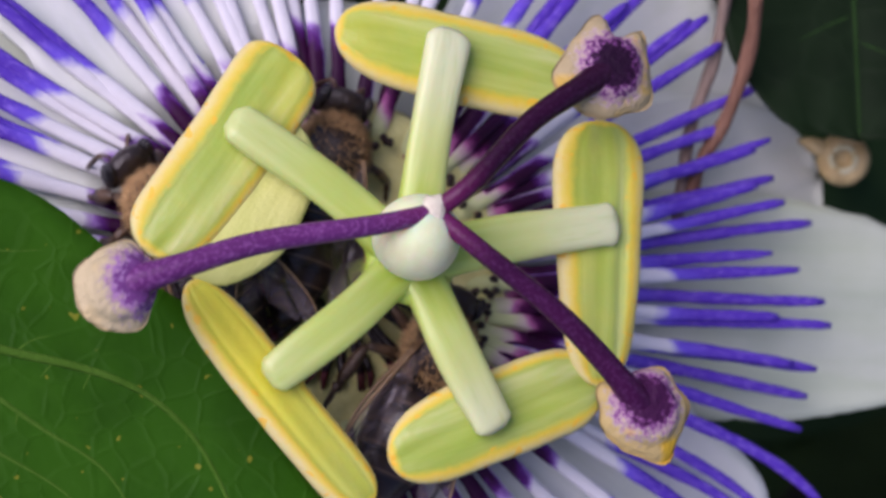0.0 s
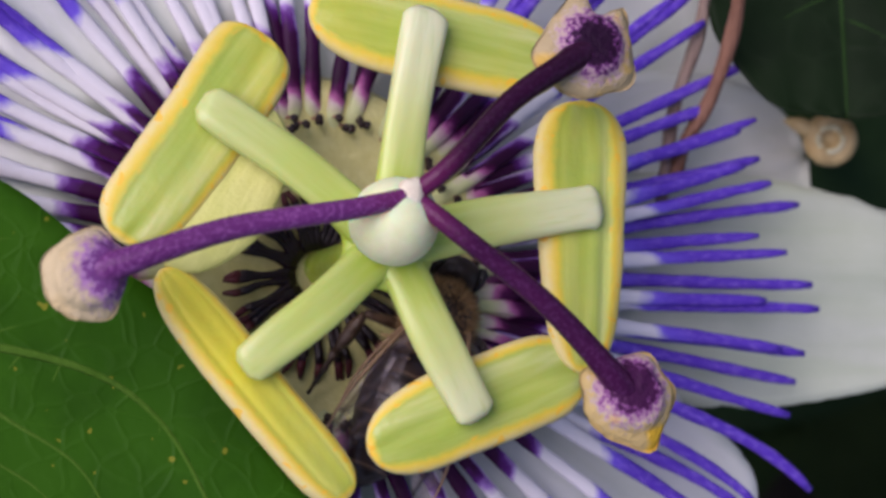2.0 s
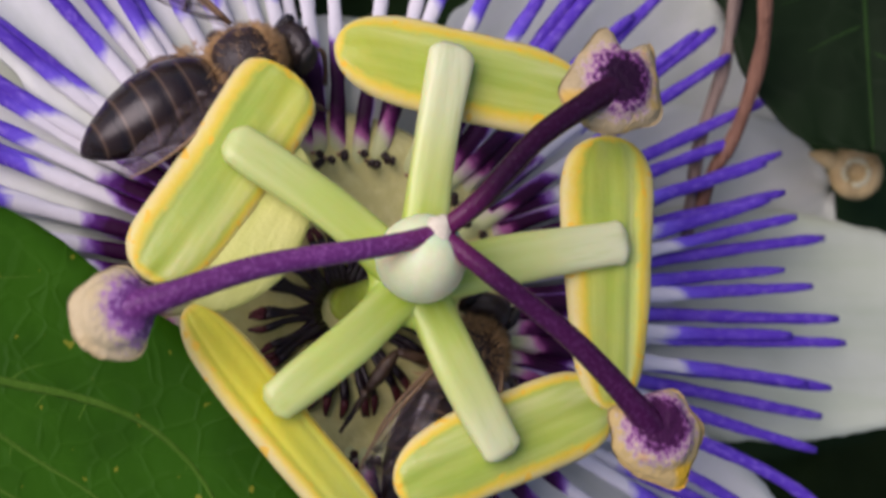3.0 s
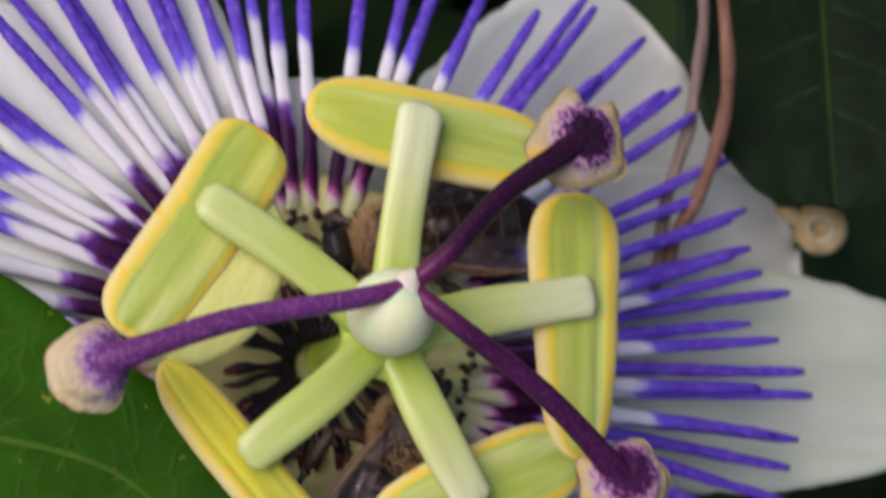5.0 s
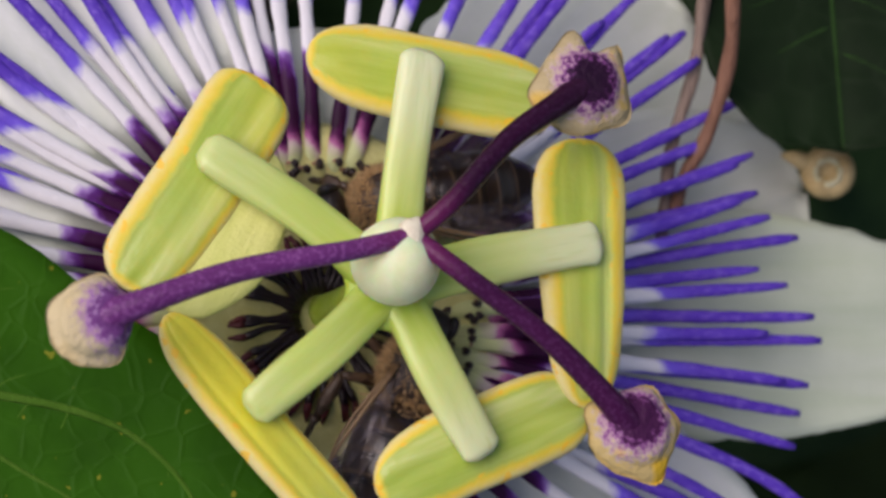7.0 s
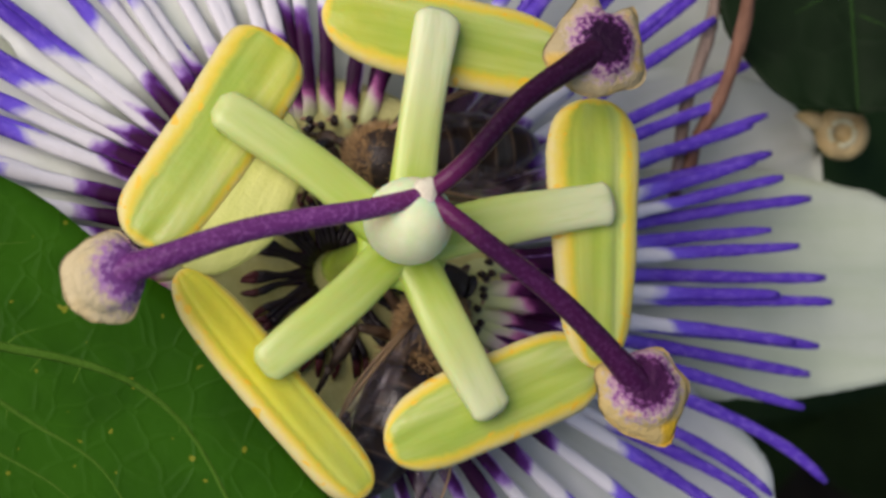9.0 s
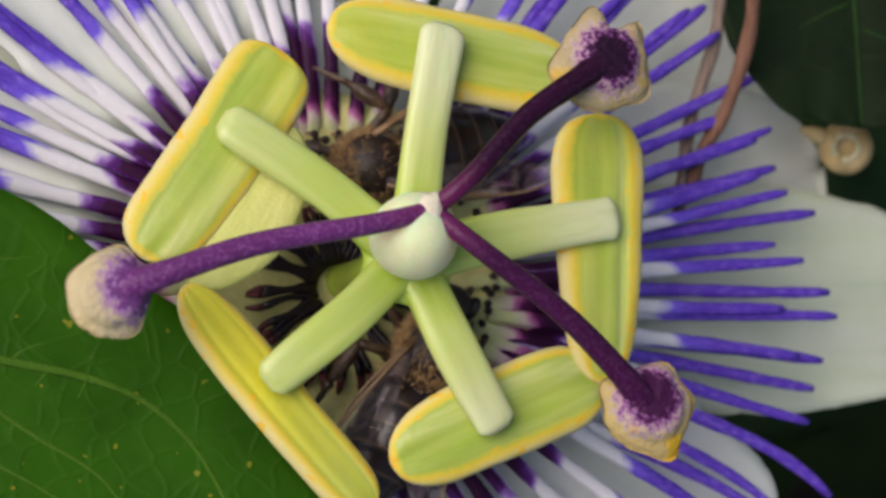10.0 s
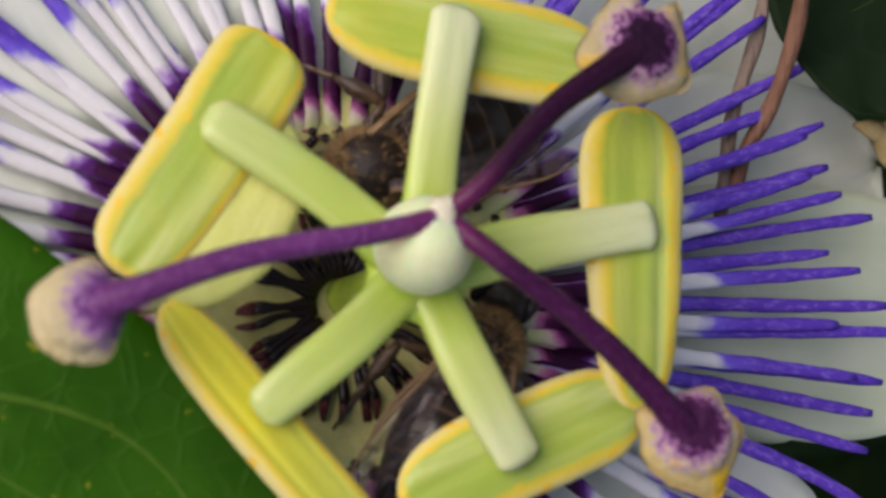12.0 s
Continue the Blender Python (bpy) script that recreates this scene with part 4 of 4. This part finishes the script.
            tube(bm, spline([knee, (knee + heel) / 2, heel], 7), [0.18, 0.26, wide, wide, wide, 0.24, 0.16], 7)
            tube(bm, spline([heel, (heel + toe) / 2, toe], 7), [0.20 if k < 2 else 0.32, 0.15, 0.17, 0.12, 0.14, 0.09, 0.10], 6)
            limb = part("leg", bm, LEGS, top, "", Matrix.Translation(hip * MM))
            if side < 0 and k == 1:
                middle = limb
    for ob in top.children_recursive:
        ob.data.transform(Matrix.Scale(BIG, 4))
        ob.matrix_basis = Matrix.Translation(ob.matrix_basis.translation * (BIG - 1)) @ ob.matrix_basis
    return top, middle, wings


# ---- build ----
build_ground()
build_foliage()
flower = build_flower()
leaf("vine_leaf", (-46, 6), (8, -40), 17.6, 5.0, 4.4, LEAF, VEIN, 3, "glossy green leaf with pale veins lying over the flower's edge", 5, (-8, -6), FLOWER, nerves=NERVES)
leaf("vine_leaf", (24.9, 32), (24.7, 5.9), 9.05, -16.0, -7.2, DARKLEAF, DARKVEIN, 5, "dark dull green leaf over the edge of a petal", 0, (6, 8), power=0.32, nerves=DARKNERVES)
leaf("vine_leaf", (-52, 36), (-6, 2), 15.0, -16, -14, LEAF, VEIN, 8, "green leaf behind the petals", 6, (-6, 8))
tendril([(16.5, 50, -60), (17.2, 26, -14), (17.4, 18.3, -9.4), (17.0, 14.3, -9.2), (16.4, 10.7, -8.9), (15.1, 6.8, -8.2), (14.5, 3.4, -7.6), (14.2, 1.0, -7.6)], 0.37, "dry brown tendril crossing a petal", TWIG)
tendril([(17.4, 50, -40), (17.6, 26, -5.5), (17.9, 17.8, -4.6), (18.2, 13.9, -5.0), (18.05, 10.85, -6.2), (16.95, 7.0, -7.4), (15.6, 4.6, -7.8), (14.8, 2.0, -7.8)], 0.41, "reddish brown dry tendril beside the petals", REDTWIG)
build_cut_stem()
BEE_LOW = bee("honey bee feeding head down in the nectar ring", 1)[0]
BEE_UP, UP_LEG, UP_WINGS = bee("honey bee crawling under the anthers", 2, True)
BEE_OFF, _, OFF_WINGS = bee("honey bee leaving the flower", 3)


def on_flower(x, y, h, heading, pitch=0, roll=0):
    return FLOWER @ at(x, y, h) @ pose(0, 0, 0, 0, 0, heading) @ pose(0, 0, 0, roll, pitch, 0)


def spread(side, amount):
    """A wing's pose, lifted and swung out about its root."""
    root = Vector((1.8, side * 1.1, 2.0)) * BIG * MM
    return Matrix.Translation(root) @ pose(0, 0, 0, side * 52 * amount) @ pose(0, 0, 0, 0, 0, -side * 58 * amount) @ Matrix.Translation(-root)


def motions():
    walk(BEE_LOW, [(t, on_flower(*p)) for t, *p in LOW_ROWS])
    walk(BEE_UP, [(t, on_flower(*p)) for t, *p in UP_ROWS])
    walk(UP_LEG, [(t, at(2.2 * BIG, -1.0 * BIG, -0.8 * BIG, 0, 0, swing)) for t, swing in ((0, -70), (9.6, -70), (9.9, -15), (10.2, 5), (11, 0), (11.5, 6), (12, -4))])
    for wing, side, hind in UP_WINGS:
        low = 0.2 if side < 0 else 1.0
        walk(wing, [(t, spread(side, k * (0.85 if hind else 1.0))) for t, k in ((0, 0), (0.8, 0.1), (0.95, 0.4), (1.1, 1), (2.4, 1), (2.6, 0.75 * low), (3.0, 0.8 * low), (3.2, low), (3.6, 0.5 * low), (4.0, 0), (12, 0))])
    for wing, side, hind in OFF_WINGS:
        walk(wing, [(t, spread(side, k)) for t, k in ((0, 0), (0.4, 0.2), (0.6, 0.9), (2.6, 0.9), (3.2, 0.1), (12, 0.1))])
    walk(BEE_OFF, [(t, on_flower(*p)) for t, *p in OFF_ROWS])


# seconds, plan place and height on the flower, heading, pitch, and roll where the bee leans
LOW_ROWS = [
    (0, 4.15, -6.02, 3.0, 67, 0), (1, 4.24, -5.73, 3.0, 65, 0), (1.5, 4.57, -5.66, 3.0, 67, 0), (2, 5.2, -5.06, 3.0, 65, 0), (2.5, 5.54, -5.16, 3.0, 65, 0),
    (3.2, 5.54, -5.16, 3.0, 65, 0), (4, 4.43, -5.92, 3.0, 68, 0), (4.8, 3.71, -6.33, 3.0, 68, 0), (5.5, 3.52, -6.36, 3.0, 68, 0), (6, 3.61, -6.23, 3.0, 68, 0),
    (6.5, 3.88, -6.07, 3.0, 69, 0), (7, 3.83, -5.84, 3.0, 70, 0), (8, 3.93, -5.84, 3.0, 71, 0), (9, 4.01, -5.73, 3.0, 68, 0), (9.5, 4.0, -6.19, 3.0, 64, 0),
    (10, 3.69, -5.95, 3.0, 65, 0), (10.5, 3.68, -5.73, 3.0, 64, 0), (11, 3.53, -5.83, 3.0, 66, 0), (11.5, 3.87, -5.65, 3.0, 67, 0), (12, 5.36, -4.97, 3.0, 62, 0)]
UP_ROWS = [
    (0, -8.8, 1.4, 3.0, 127, 0, 0), (0.3, -9.2, 2.8, 3.2, 110, 0, 0), (0.6, -8.9, 5.0, 3.4, 101, 0, 0), (0.8, -8.6, 5.9, 3.6, 100, 0, 0), (0.9, -9.5, 6.95, 3.9, 106, 0, 0),
    (1, -10.0, 7.3, 4.4, 126, -6, 0), (1.1, -11.0, 9.0, 7.5, 108, -15, 0), (1.2, -13.8, 10.8, 13.0, 92, -20, 0), (1.3, -19.2, 17.0, 20.0, 80, -10, 0), (1.5, -30.0, 26.0, 26.0, 80, 0, 0),
    (1.9, -32.0, 22.0, 22.0, 74, 0, 0), (2.1, -26.2, 16.5, 15.0, 70, 0, 0), (2.3, -18.5, 12.6, 8.5, 68, 0, 0), (2.4, -15.9, 11.8, 6.5, 66, 0, 0), (2.5, -13.0, 11.7, 5.4, 62, 0, -6),
    (2.8, -10.6, 10.5, 4.6, 28, 0, -20), (3, -7.6, 10.7, 4.0, 26, 0, -30), (3.2, -7.4, 12.6, 4.0, -3, 4, -52), (3.6, -3.4, 12.2, 3.6, -10, 4, -40), (4.0, 2.6, 10.6, 3.2, -30, 0, -15),
    (4.2, 6.4, 9.1, 3.0, -100, 0, 0), (4.4, 6.6, 7.1, 3.0, -165, 0, 0), (4.8, 6.0, 6.7, 3.0, -168, 0, 0), (5, 5.9, 6.6, 3.0, -168, 0, 0), (5.5, 5.5, 6.5, 3.0, -166, 0, 0),
    (6, 5.6, 6.2, 3.0, -169, 0, 0), (6.5, 5.8, 5.7, 3.0, -172, 0, 0), (7, 5.5, 5.7, 3.0, -170, 0, 0), (8, 5.4, 5.7, 3.0, -171, 0, 0), (9, 4.5, 5.6, 3.0, -172, 0, 0),
    (9.5, 5.1, 5.3, 3.0, -175, 0, 0), (10, 3.5, 6.3, 3.0, -166, 0, 0), (10.5, 3.0, 6.5, 3.0, -157, 0, 0), (11, 3.4, 6.1, 3.0, -160, 0, 0), (11.5, 3.4, 5.6, 3.0, -172, 0, 0),
    (12, 3.1, 6.4, 3.0, -160, 0, 0)]
OFF_ROWS = [
    (0, -1.5, 4.3, 3.0, 75, 0), (0.2, -0.8, 5.4, 3.2, 62, 0), (0.3, -0.6, 7.4, 3.4, 30, 0), (0.4, 0.6, 8.6, 3.6, 2, 0), (0.5, 5.2, 8.4, 3.6, -4, 0), (0.6, 10.0, 6.4, 3.6, -10, 0),
    (0.7, 17.5, 2.6, 5.0, -14, -10), (0.9, 32.0, -3.0, 20.0, -14, -20), (1.3, 70.0, -14.0, 40.0, -14, -10), (2.2, 170.0, -40.0, 20.0, -14, 20), (3.0, 215.0, -50.0, -76.0, -14, 20), (3.2, 217.0, -50.0, -82.5, -14, -18), (12, 217.0, -50.0, -82.5, -14, -18)]
motions()
